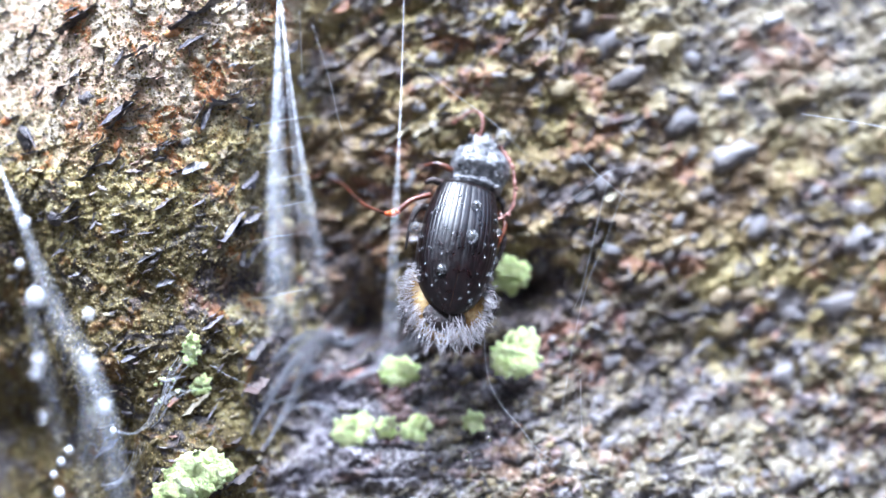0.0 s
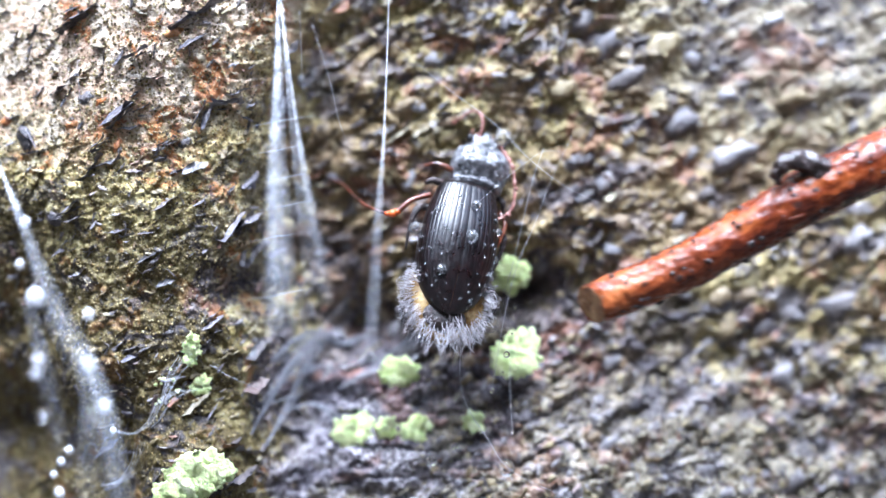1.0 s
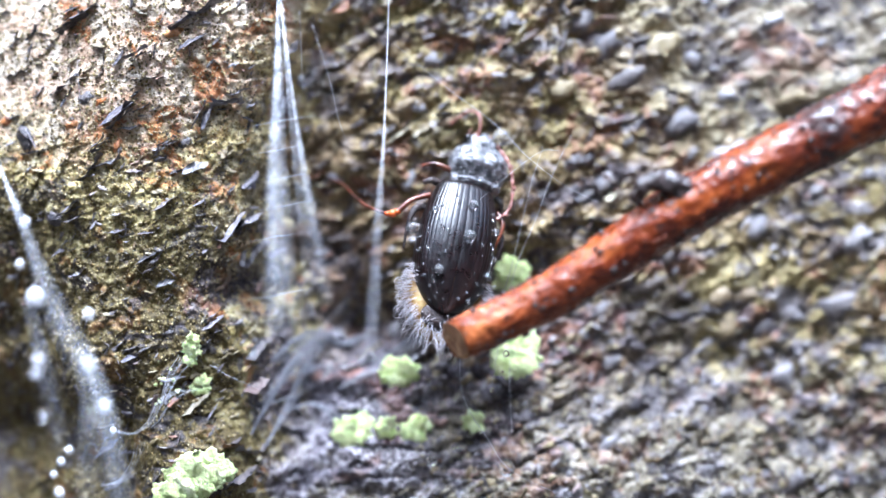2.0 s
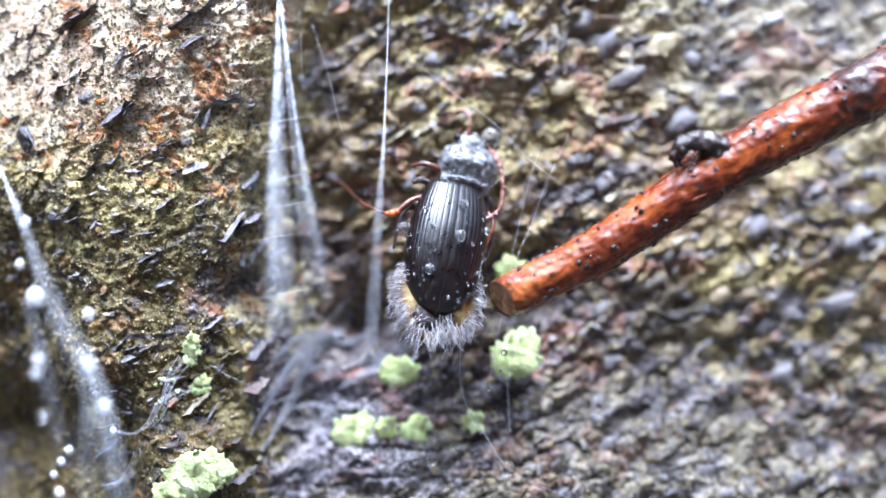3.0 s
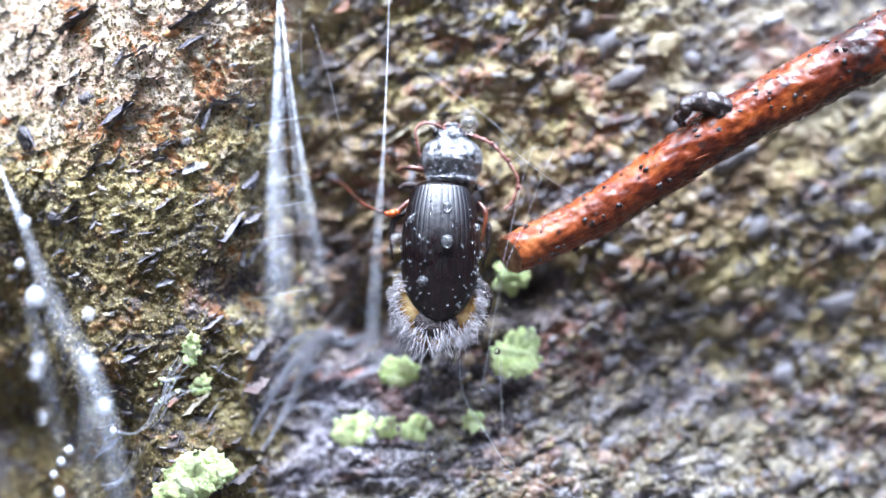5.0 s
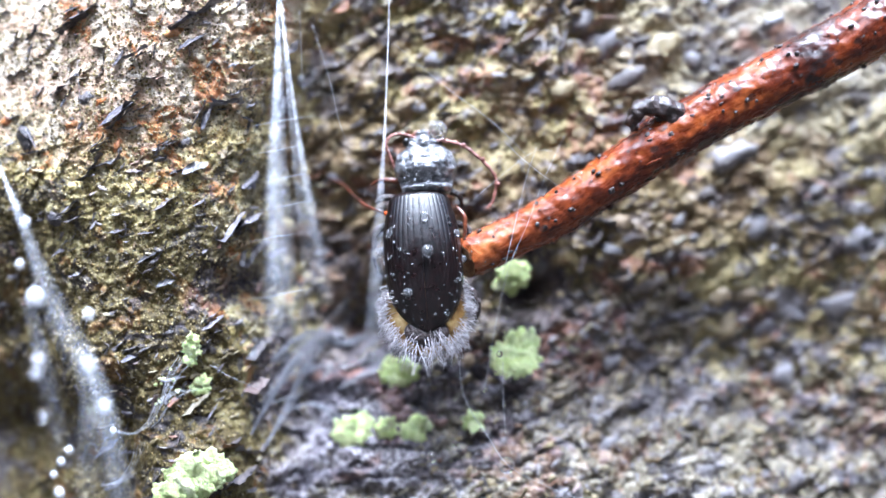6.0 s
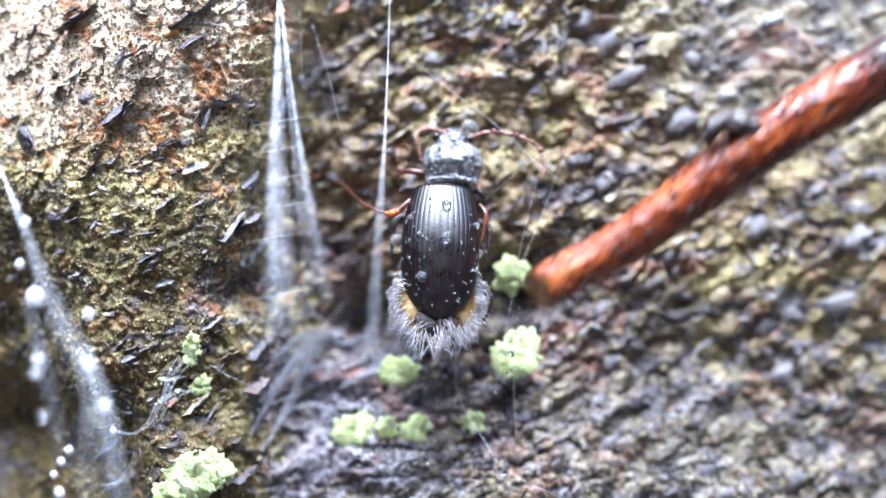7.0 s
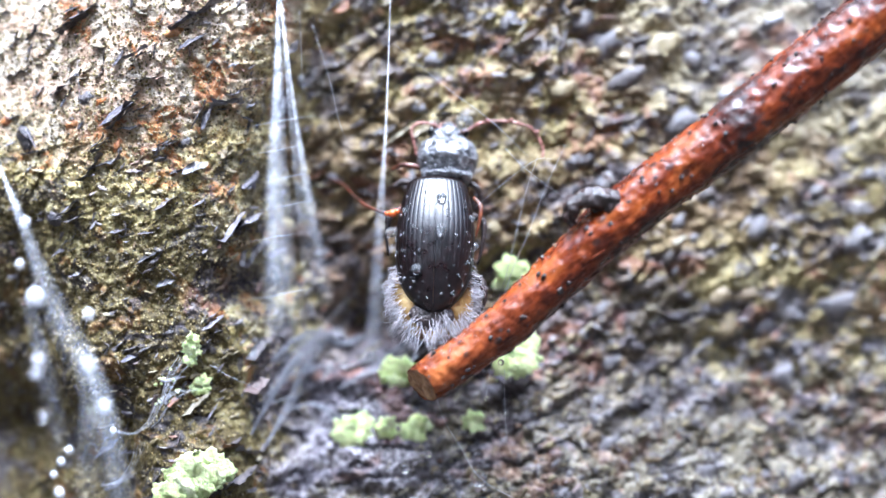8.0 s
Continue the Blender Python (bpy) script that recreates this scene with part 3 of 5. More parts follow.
def build_beetle():
    root = new("beetle")
    tagged(root, "dead black ground beetle with ribbed wing cases and white bristles", "beetle")
    for side in (-1, 1):
        wing_case(side, root)
    # trunk of the body under the wing cases
    part("underbody", loft([(3.7, 0.9, 0.4, 0.7, 0.3), (3.2, 1.5, 0.4, 1.0, 0.4), (1.5, 2.0, 0.4, 1.2, 0.45), (-0.5, 2.05, 0.4, 1.2, 0.5),
                            (-2.2, 1.6, 0.3, 1.0, 0.5), (-3.2, 0.6, 0.2, 0.5, 0.5)]), COLLAR, root)
    # collar (pronotum): a domed shield, its sheen painted grey, that drops behind to a furrow and a raised hind rim
    collar = loft([(6.02, 0.70, 0.35, 0.5, 0.25), (5.92, 1.02, 0.62, 0.7, 0.2), (5.60, 1.40, 0.92, 0.9, 0.2), (5.15, 1.58, 1.12, 0.95, 0.2), (4.80, 1.57, 1.18, 0.95, 0.2),
                   (4.52, 1.49, 1.02, 0.9, 0.2), (4.30, 1.38, 0.52, 0.85, 0.2), (4.08, 1.32, 0.42, 0.8, 0.2), (3.93, 1.30, 0.78, 0.8, 0.2), (3.80, 1.26, 0.80, 0.75, 0.2),
                   (3.66, 1.15, 0.5, 0.6, 0.2)], 80, 0.82)
    for v in collar.verts:
        if v.co.y < 0:
            v.co.y += 0.07 * math.exp(-(v.co.x / 0.06) ** 2)
            v.co.y += 0.13 * noise.noise(v.co * 2.6) + 0.07 * noise.noise(v.co * 6) + 0.03 * noise.noise(v.co * 13)
            v.co.y += 0.16 * math.exp(-((abs(v.co.x) - 0.75) / 0.25) ** 2 - ((v.co.z - 4.3) / 0.2) ** 2)
    collar.transform(NOD @ Matrix.Translation((0.5, -0.15, 3.66)) @ Matrix.Diagonal((1.05, 1.08, 1.16, 1)) @ Matrix.Translation((0, 0, -3.66)))
    part("collar", collar, COLLAR, root)
    head = loft([(7.0, 0.30, 0.25, 0.2, 0.35), (6.92, 0.50, 0.36, 0.35, 0.3), (6.72, 0.66, 0.50, 0.5, 0.25), (6.5, 0.80, 0.58, 0.6, 0.2),
                 (6.25, 0.95, 0.66, 0.65, 0.2), (6.0, 0.98, 0.66, 0.65, 0.2), (5.75, 0.85, 0.5, 0.5, 0.2)], 56, 0.9)
    for v in head.verts:
        if v.co.y < 0:
            v.co.y += 0.10 * math.exp(-((abs(v.co.x) - 0.42) / 0.12) ** 2) * (v.co.z > 6.0) + 0.12 * noise.noise(v.co * 4) + 0.08 * noise.noise(v.co * 8)
            v.co.y += 0.15 * math.exp(-((v.co.z - 6.62) / 0.06) ** 2)
    head.transform(NOD @ Matrix.Translation((0.5, -0.3, 0.3)))
    skull = part("head", head, COLLAR, root)
    for side in (-1, 1):
        bm = bmesh.new()
        add_ball(bm, Vector((0.5 + side * 0.92, -0.45, 6.55)), 0.25, (0.8, 1, 1), 3)
        bm.transform(NOD)
        part("eye", bm, SHELL, skull)
        part("jaw", tube([(0.45 + side * 0.38, 0.25, 6.6), (0.45 + side * 0.42, 0.2, 7.0), (0.45 + side * 0.12, 0.15, 7.25)], [0.16, 0.13, 0.03], 8), LEG, skull)
        part("palp", tube([(0.45 + side * 0.5, 0.35, 6.6), (0.45 + side * 0.75, 0.3, 6.95), (0.45 + side * 0.7, 0.2, 7.3)], [0.06, 0.07, 0.09, 0.04], 8), LEG, skull)
    # small joints of the legs that show beside the body
    for pts, rad in (
            ([(-1.0, 0.6, 3.6), (-1.8, 0.4, 3.75), (-2.3, 0.5, 3.5)], [0.2, 0.2, 0.12]),
            ([(1.6, 0.6, 3.9), (2.15, 0.5, 3.6), (2.3, 0.9, 3.1)], [0.2, 0.17, 0.09]),
            ([(-1.7, 0.9, 2.4), (-2.45, 0.6, 1.9), (-2.6, 0.9, 0.8), (-2.5, 1.3, -0.2)], [0.2, 0.2, 0.11, 0.06]),
            ([(1.7, 0.9, 2.2), (2.5, 0.6, 1.7), (2.55, 0.9, 0.6), (2.3, 1.4, -0.5)], [0.2, 0.2, 0.11, 0.06]),
            ([(1.6, 1.0, -1.0), (2.5, 0.7, -1.7), (2.75, 1.0, -2.6), (2.4, 1.5, -3.3)], [0.22, 0.22, 0.11, 0.06])):
        part("leg", tube(pts, rad, 10), KNOT, root)
    part("leg", tube([(-0.7, 0.3, 4.5), (-1.4, 0.2, 4.6), (-2.0, 0.3, 4.65), (-2.5, 0.6, 4.5)], [0.16, 0.17, 0.12, 0.07], 10), LEG, root, "reddish brown front leg")
    part("leg", tube([(2.0, 0.3, 2.9), (2.35, 0.1, 2.3), (2.3, 0.2, 1.4), (2.15, 0.5, 0.7)], [0.1, 0.14, 0.1, 0.05], 10), LEG, root, "reddish brown hind leg")
    rng = random.Random(11)
    spots = [(0.735, 0.24, -1, 0.28), (0.46, 0.05, 1, 0.33), (0.21, 0.05, 1, 0.26), (0.33, 0.62, 1, 0.19), (0.30, 0.50, -1, 0.18),
             (0.50, 0.85, 1, 0.22), (0.43, 0.28, -1, 0.11), (0.78, 0.55, -1, 0.10), (0.62, 0.70, 1, 0.09)]
    spots += [(rng.uniform(0.15, 0.95), rng.uniform(0.1, 0.9), rng.choice((-1, 1)), rng.uniform(0.04, 0.09)) for _ in range(80)]
    for k in range(70):
        a, z = rng.uniform(-1.1, 1.1), rng.uniform(3.9, 6.7)
        wide = 1.45 if z < 5.4 else 1.0
        bm = bmesh.new()
        add_ball(bm, Vector((0.48 + wide * math.sin(a), -0.05 - 1.02 * math.cos(a) * (0.75 if z < 4.3 or z > 6.2 else 1), z)), rng.uniform(0.03, 0.09), (1, 1, 1), 2)
        bm.transform(NOD)
        part("water_drop", bm, WHITENED, root)
    for v, s, side, r in spots:
        bm = bmesh.new()
        drop_on(bm, v, s, side, r)
        part("water_drop", bm, WHITENED, root)
    bm = bmesh.new()
    add_ball(bm, Vector((1.35, -0.35, 7.0)), 0.5, (1, 1, 1), 4)
    part("water_drop", bm, WHITENED, root)
    # wet film on the middle leg beside the wing case
    bm = bmesh.new()
    add_ball(bm, Vector((-2.35, 0.35, 0.75)), 0.36, (1.1, 0.8, 0.75), 3, pose(0, 0, 0, 0, -25, 0))
    for v in bm.verts:
        v.co += 0.08 * noise.noise_vector(v.co * 3)
    part("water_drop", bm, WHITENED, root)
    return root


def build_abdomen(parent):
    """Swollen tail end with its fringe of pale bristles; sways on the body."""
    body = loft([(-0.4, 1.2, 0.6, 0.6, 0.9), (-1.1, 1.8, 0.95, 0.9, 0.9), (-2.3, 2.2, 1.05, 1.0, 0.95), (-3.4, 2.08, 0.95, 1.0, 1.0),
                 (-4.3, 1.5, 0.65, 0.8, 1.15), (-4.9, 0.5, 0.3, 0.4, 1.1)], 48)
    tail = part("abdomen", body, SKIN, parent, "swollen yellowish abdomen with white bristles")
    rng = random.Random(5)
    bm = bmesh.new()
    for k in range(170):
        a = rng.uniform(-2.15, 2.15) if k < 120 else rng.choice((-1, 1)) * rng.uniform(0.7, 2.2)
        q = (0.62 + 0.45 * rng.random()) if abs(a) < 0.5 else (0.95 + 0.14 * rng.random())
        low = max(0, math.cos(a)) ** 2
        rim = Vector((2.3 * math.sin(a) * q ** 0.5, rng.uniform(-0.3, 0.8) - 0.35 * (1 - abs(a) / 2.15) + (0.55 if k < 105 else 0.1) * min(1, abs(a)), -2.6 - 2.2 * math.cos(a) * q ** 0.6))
        out = Vector((math.sin(a) * 0.9 + rng.gauss(0, 0.3), rng.uniform(-0.6, 0.35), -math.cos(a) * 0.8 - 0.35 + rng.gauss(0, 0.25))).normalized()
        size = rng.uniform(0.45, 0.9) * (0.38 + 1.2 * low) * (1 if k < 105 else 0.75)
        tip = rim + out * size + Vector((rng.gauss(0, 0.1), 0, -0.1)) * size
        for h in range(rng.randint(3, 6)):
            root = rim + Vector((rng.gauss(0, 0.2), rng.gauss(0, 0.14), rng.gauss(0, 0.2)))
            end = root.lerp(tip, rng.uniform(0.55, 1.1)) + Vector((rng.gauss(0, 0.09), rng.gauss(0, 0.09), rng.gauss(0, 0.09)))
            bend = (root + end) / 2 + Vector((rng.gauss(0, 0.07), rng.gauss(0, 0.07), rng.gauss(0, 0.07)))
            add_tube(bm, smooth_line([root - out * 0.25, bend, end], 3), [0.018, 0.017, 0.006], 4, False)
    part("bristles", bm, HAIR, tail)
    bm = loft([(-3.2, 0.9, 0.2, 0.2, 0.2), (-3.8, 1.2, 0.3, 0.3, 0.3), (-4.25, 0.9, 0.3, 0.3, 0.4), (-4.55, 0.2, 0.1, 0.1, 0.6)], 32)
    part("tail_plate", bm, KNOT, tail)
    return tail


beetle = build_beetle()
abdomen = build_abdomen(beetle)


def build_far_leg(parent):
    """The long middle leg that clings to the bark."""
    pts = [at(-0.66, 2.87, 1.2), at(-1.67, 2.57, 0.8), at(-2.66, 1.88, 0.6), at(-3.85, 2.18, 1.5), at(-4.6, 2.72, 2.4), at(-5.34, 3.46, 3.6), at(-6.09, 3.67, 4.2)]
    bm = bmesh.new()
    line = smooth_line(pts, 9)
    add_tube(bm, line, np.interp(np.linspace(0, 6, len(line)), [0, 1, 1.85, 2.0, 2.2, 3.4, 3.5, 3.7, 4.9, 5.0, 6], [0.16, 0.15, 0.16, 0.19, 0.09, 0.075, 0.10, 0.06, 0.055, 0.08, 0.04]), 10)
    leg = part("clinging_leg", bm, LEG, parent, "reddish brown leg clinging to the bark")
    bm = bmesh.new()
    for p, r in ((line[16], 0.2), (line[18], 0.25), (line[20], 0.17)):
        add_ball(bm, p, r, (1.1, 0.9, 0.85), 2)
    part("knee", bm, KNEE, leg, "bright orange knee joint")
    return leg


cling = build_far_leg(beetle)


def build_feeler(parent):
    """The other antenna, drawn from its root at the origin."""
    bm = bmesh.new()
    line = smooth_line([(0, 0, 0), (1.1, -0.2, 0.42), (2.2, -0.25, 0.45), (3.7, -0.1, 0.1), (4.3, 0.2, -0.9), (4.3, 0.3, -1.5)], 12)
    add_tube(bm, line, [(0.11 - 0.045 * k / len(line)) * (1 + 0.25 * math.cos(k * 1.26)) for k in range(len(line))], 8)
    for k in (14, 27, 40):
        add_ball(bm, line[k] + Vector((0.08, -0.05, 0.06)), 0.13, (1, 1, 1), 2)
    return part("antenna", bm, FEELER, parent, "pinkish jointed antenna")


feeler = build_feeler(beetle)


def build_curled_feeler(parent):
    """The antenna that curls back along the collar, drawn from its root at the origin."""
    bm = bmesh.new()
    line = smooth_line([(0, 0, 0), (-0.7, -0.05, 0.25), (-1.3, -0.05, 0.2), (-1.6, -0.05, -0.25), (-1.45, 0.1, -0.9), (-1.25, 0.35, -1.55)], 10)
    add_tube(bm, line, [0.08 + 0.02 * math.cos(k * 1.57) for k in range(len(line))], 8)
    return part("antenna", bm, FEELER, parent, "pinkish curled antenna")


curled = build_curled_feeler(beetle)


# ---- the twig (drawn from its cut end along +x) ----
TWIG_BEND = ((0, 5.5, 12.9, 18, 24.8, 75), (0, -0.5, 0.22, 0.05, -0.18, 0.0))


def twig_axis(s):
    xs, ys = TWIG_BEND
    k = sum(np.interp(s + o, xs, ys) for o in (-2.4, -1.2, 0, 1.2, 2.4)) / 5
    return Vector((s, 0, k))


def build_twig():
    root = new("twig")
    tagged(root, "wet reddish brown broken twig with a dark bud", "twig")
    bm = bmesh.new()
    n, rings = 56, []
    stops = np.concatenate([np.linspace(0, 36, 300), np.linspace(36.4, 75, 60)])
    for s in stops:
        c = twig_axis(s)
        r0 = 1.11 + 0.021 * min(s, 24) + 0.10 * math.exp(-((s - 13.6) / 1.5) ** 2) + 0.08 * math.exp(-((s - 21.2) / 0.8) ** 2) - 0.10 * math.exp(-(s / 0.25) ** 2)
        ring = []
        for i in range(n):
            a = 2 * math.pi * i / n
            q = Vector((s * 0.45, math.cos(a) * 1.2, math.sin(a) * 1.2))
            r = r0 * (1 + 0.07 * noise.noise(q) + 0.06 * noise.noise(q * 3.1)) + 0.06 * noise.noise(Vector((s * 2.4, math.cos(a) * 4, math.sin(a) * 4))) - 0.07 * max(0, noise.noise(Vector((s * 3.6, math.cos(a) * 6, math.sin(a) * 6))))
            ring.append(bm.verts.new(c + Vector((-0.55 * math.exp(-s / 1.6) * math.cos(a) + 0.1 * math.exp(-s / 0.5) * noise.noise(q * 2.5), r * math.cos(a), r * math.sin(a)))))
        rings.append(ring)
    for a, b in zip(rings, rings[1:]):
        for i in range(n):
            bm.faces.new((a[i], b[i], b[(i + 1) % n], a[(i + 1) % n]))
    bm.faces.new(rings[-1])
    bmesh.ops.recalc_face_normals(bm, faces=bm.faces)
    stem = part("stem", bm, TWIG, root)
    # the cut face, with a rough, slightly hollow middle
    bm = bmesh.new()
    hub = bm.verts.new((0.10, 0, 0))
    discs = []
    for f in (0.25, 0.5, 0.75, 0.93, 1.0):
        discs.append([bm.verts.new((0.02 + 0.10 * noise.noise(Vector((math.cos(a) * f * 4, math.sin(a) * f * 4, 2))) - 0.05 * (f == 0.93) - 0.5 * f * math.cos(a), 1.03 * f * math.cos(a), 1.03 * f * math.sin(a)))
                      for a in (2 * math.pi * i / 36 for i in range(36))])
    for i in range(36):
        bm.faces.new((hub, discs[0][i], discs[0][(i + 1) % 36]))
        for a, b in zip(discs, discs[1:]):
            bm.faces.new((a[i], b[i], b[(i + 1) % 36], a[(i + 1) % 36]))
    bmesh.ops.recalc_face_normals(bm, faces=bm.faces)
    part("cut_end", bm, WOOD, root, "pale cut wood end")
    # the dark bud: a hooked lump
    bm = bmesh.new()
    line = smooth_line([(13.6, -0.7, 0.9), (13.3, -0.9, 1.55), (12.7, -1.05, 2.1), (12.0, -1.05, 2.2), (11.45, -1.0, 1.85), (11.3, -0.95, 1.35)], 6)
    add_tube(bm, line, [0.75, 0.66, 0.52, 0.46, 0.42, 0.34, 0.14], 24)
    for v in bm.verts:
        v.co += 0.20 * Vector((noise.noise(v.co * 2.3), noise.noise(v.co * 2.3 + Vector((9, 0, 0))), noise.noise(v.co * 2.3 + Vector((0, 9, 0))))) + 0.09 * noise.noise_vector(v.co * 6)
    part("bud", bm, BUD, root, "shrivelled dark bud")
    # dark raised pores
    rng = random.Random(21)
    for k in range(250):
        s, a = rng.uniform(0.4, 34), rng.uniform(0, 2 * math.pi)
        r = 1.13 + 0.021 * min(s, 24)
        bm = bmesh.new()
        p = twig_axis(s) + Vector((0, r * math.cos(a), r * math.sin(a)))
        add_ball(bm, p, rng.choice((0.07, 0.09, 0.12, 0.16)), (rng.uniform(0.7, 1.3), 0.75, 0.75), 2)
        for v in bm.verts:
            v.co += 0.06 * noise.noise_vector(v.co * 7)
        part("pore", bm, KNOT, stem)
    spots, sizes = [], []
    for k in range(420):
        s, a = rng.uniform(0.5, 33), rng.gauss(1.9, 0.6)
        r = 1.15 + 0.021 * min(s, 24)
        spots.append(twig_axis(s) + Vector((0, r * math.cos(a), r * math.sin(a))))
        sizes.append(rng.uniform(0.025, 0.075))
    beads("dew", spots, sizes, WHITENED, stem, "fine dew drops on the twig")
    # slivers of loosened skin
    for s, a, size in ((11.0, 3.55, 1.5), (10.2, 4.2, 1.7)):
        bm = bmesh.new()
        p = twig_axis(s) + Vector((0, 1.2 * math.cos(a), 1.2 * math.sin(a)))
        o = Vector((0, math.cos(a), math.sin(a)))
        add_tube(bm, smooth_line([p - Vector((size * 0.5, 0, 0)) - o * 0.05, p + o * 0.08, p + Vector((size * 0.5, 0, 0)) + o * 0.26], 5), [0.04, 0.10, 0.03], 6)
        part("bark_sliver", bm, TWIG, root, "curled sliver of loosened bark")
    return root


twig = build_twig()


# ---- silk and water ----
def strand(points, radii, label, beads=(), material=None, per=8, fibres=1, spread=0.0, seed=1, glint_clumps=()):
    """A thread of silk through some places, with water beads on it."""
    base = Vector(points[0])
    root = new("silk_thread")
    root.matrix_world = mm_pose(base)
    rng = random.Random(seed)
    for f in range(fibres):
        a, b = 0.3 * Vector((rng.gauss(0, spread), rng.gauss(0, spread), 0)), 1.7 * Vector((rng.gauss(0, spread), rng.gauss(0, spread), 0))
        line = smooth_line([Vector(p) - base + a.lerp(b, k / max(1, len(points) - 1)) for k, p in enumerate(points)], per)
        bm = bmesh.new()
        add_tube(bm, line, radii, 6)
        part("fibre", bm, material or SILK, root)
    # white balls added for blurred glints of drops, and for clumps on the torn thread
    for p, r in glint_clumps:
        bm = bmesh.new()
        add_ball(bm, Vector(p) - base, r, (1, 1, 1.1), 2)
        for v in bm.verts:
            v.co += 0.25 * r * noise.noise_vector(v.co * 3 / r)
        part("glint_clump", bm, GLINT_SILK, root)
    for p, r in beads:
        bm = bmesh.new()
        add_ball(bm, Vector(p) - base, r, (1, 1, 1.08), 3)
        part("water_bead", bm, WATER, root)
    return tagged(root, label, "spider silk", "silk threads")


DRY = "fine white spider silk thread hanging in front of the bark"
WET = "spider silk thread strung with water drops"
ROPE = "loose white rope of spider silk in front of the bark"
hang = strand([at(-2.84, 14.06, 0), at(-2.96, 9.88, -0.6), at(-3.13, 5.7, -3), at(-3.37, 2.12, -8), at(-3.7, -3.55, -13), at(-4, -6.54, -15)], [0.019, 0.018, 0.017, 0.015, 0.013, 0.01], DRY, (), None, 8, 2, 0.03)
strand([at(-8.72, 13.6, -1), at(-8.78, 8.69, -5), at(-8.84, 4.21, -8), at(-8.72, -0.27, -11), at(-8.5, -4.4, -14)], [0.04, 0.045, 0.05, 0.045, 0.02], ROPE, (), GAUZE, 8, 7, 0.26, 4)
strand([at(-8.60, 13.6, 0), at(-8.09, 8.69, -3), at(-7.58, 4.8, -6), at(-7.04, 1.22, -9), at(-6.5, -2.5, -12)], [0.04, 0.042, 0.042, 0.036, 0.015], ROPE, (), GAUZE, 8, 4, 0.2, 5)
strand([at(-8.66, 13.6, 0), at(-8.45, 12.0, -0.5), at(-8.2, 9.9, -1.5)], [0.05, 0.035, 0.012], ROPE, (), SILK, 8, 2, 0.04, 12)
CLOSE = "loose white spider silk with water drops close to the lens"
strand([at(-23.7, 5.2, -3), at(-23.1, 3.7, -4), at(-22.5, 2.4, -5), at(-21.95, 1.1, -6)], [0.03, 0.06, 0.07, 0.04], CLOSE, (), GAUZE, 8, 4, 0.12, 6, [(at(-22.05, 1.45, -5), 0.24)])
strand([at(-22.1, 1.2, -8), at(-21.2, -1.2, -13), at(-20.0, -3.9, -17), at(-18.5, -6.6, -18)], [0.05, 0.06, 0.07, 0.08], CLOSE, (), GAUZE, 8, 3, 0.34, 16,
       [(at(-22.36, -0.81, -5.5), 0.22), (at(-21.55, -2.54, -6.5), 0.46), (at(-18.72, -3.46, -5), 0.30), (at(-21.4, -5.88, -10), 0.26), (at(-21.5, -6.6, -10), 0.22), (at(-18.7, -6.1, -12), 0.26)])
strand([at(-19.1, -5.2, -14), at(-18.1, -8.0, -16), at(-17.75, -10.5, -17), at(-17.2, -14.3, -17)], [0.07, 0.09, 0.09, 0.1], CLOSE, [(at(-21.16, -8.78, -6), 0.38), (at(-18.27, -8.78, -9), 0.42)], GAUZE, 8, 4, 0.36, 26,
       [(at(-19.76, -10.63, -4.5), 0.2), (at(-20.18, -11.25, -4.5), 0.2), (at(-21.25, -8.72, -4), 0.26), (at(-17.43, -9.58, -2), 0.16), (at(-20.27, -12.87, -5), 0.26), (at(-17.9, -8.3, -9), 0.3), (at(-20.57, -11.91, -4), 0.18)])
strand([at(-21.9, -2.6, -12), at(-21.6, -6.5, -14), at(-21.3, -11.0, -14)], [0.03, 0.05, 0.03], CLOSE, (), GAUZE, 8, 2, 0.35, 36)
for pts in ([at(-7.58, 12.57, -0.5), at(-7.49, 10.48, -0.5), at(-7.43, 8.39, -0.3)], [at(-6.93, 11.97, 1.2), at(-6, 8.98, 0.2), at(-5.49, 6.75, 0), at(-4.96, 5.4, 0.8)],
            [at(-12.36, -6.09, 0.2), at(-11.16, -6.78, 0), at(-9.61, -7.43, 0.4)], [at(-19.34, 10.03, 0), at(-19.22, 8.39, -0.2), at(-19.16, 7.04, 0)],
            [at(-2.51, 10.78, 2), at(0.18, 8.54, 1), at(2.57, 6.75, 0), at(4.51, 4.87, -0.8)]):
    strand(pts, [0.007, 0.011, 0.007], DRY)
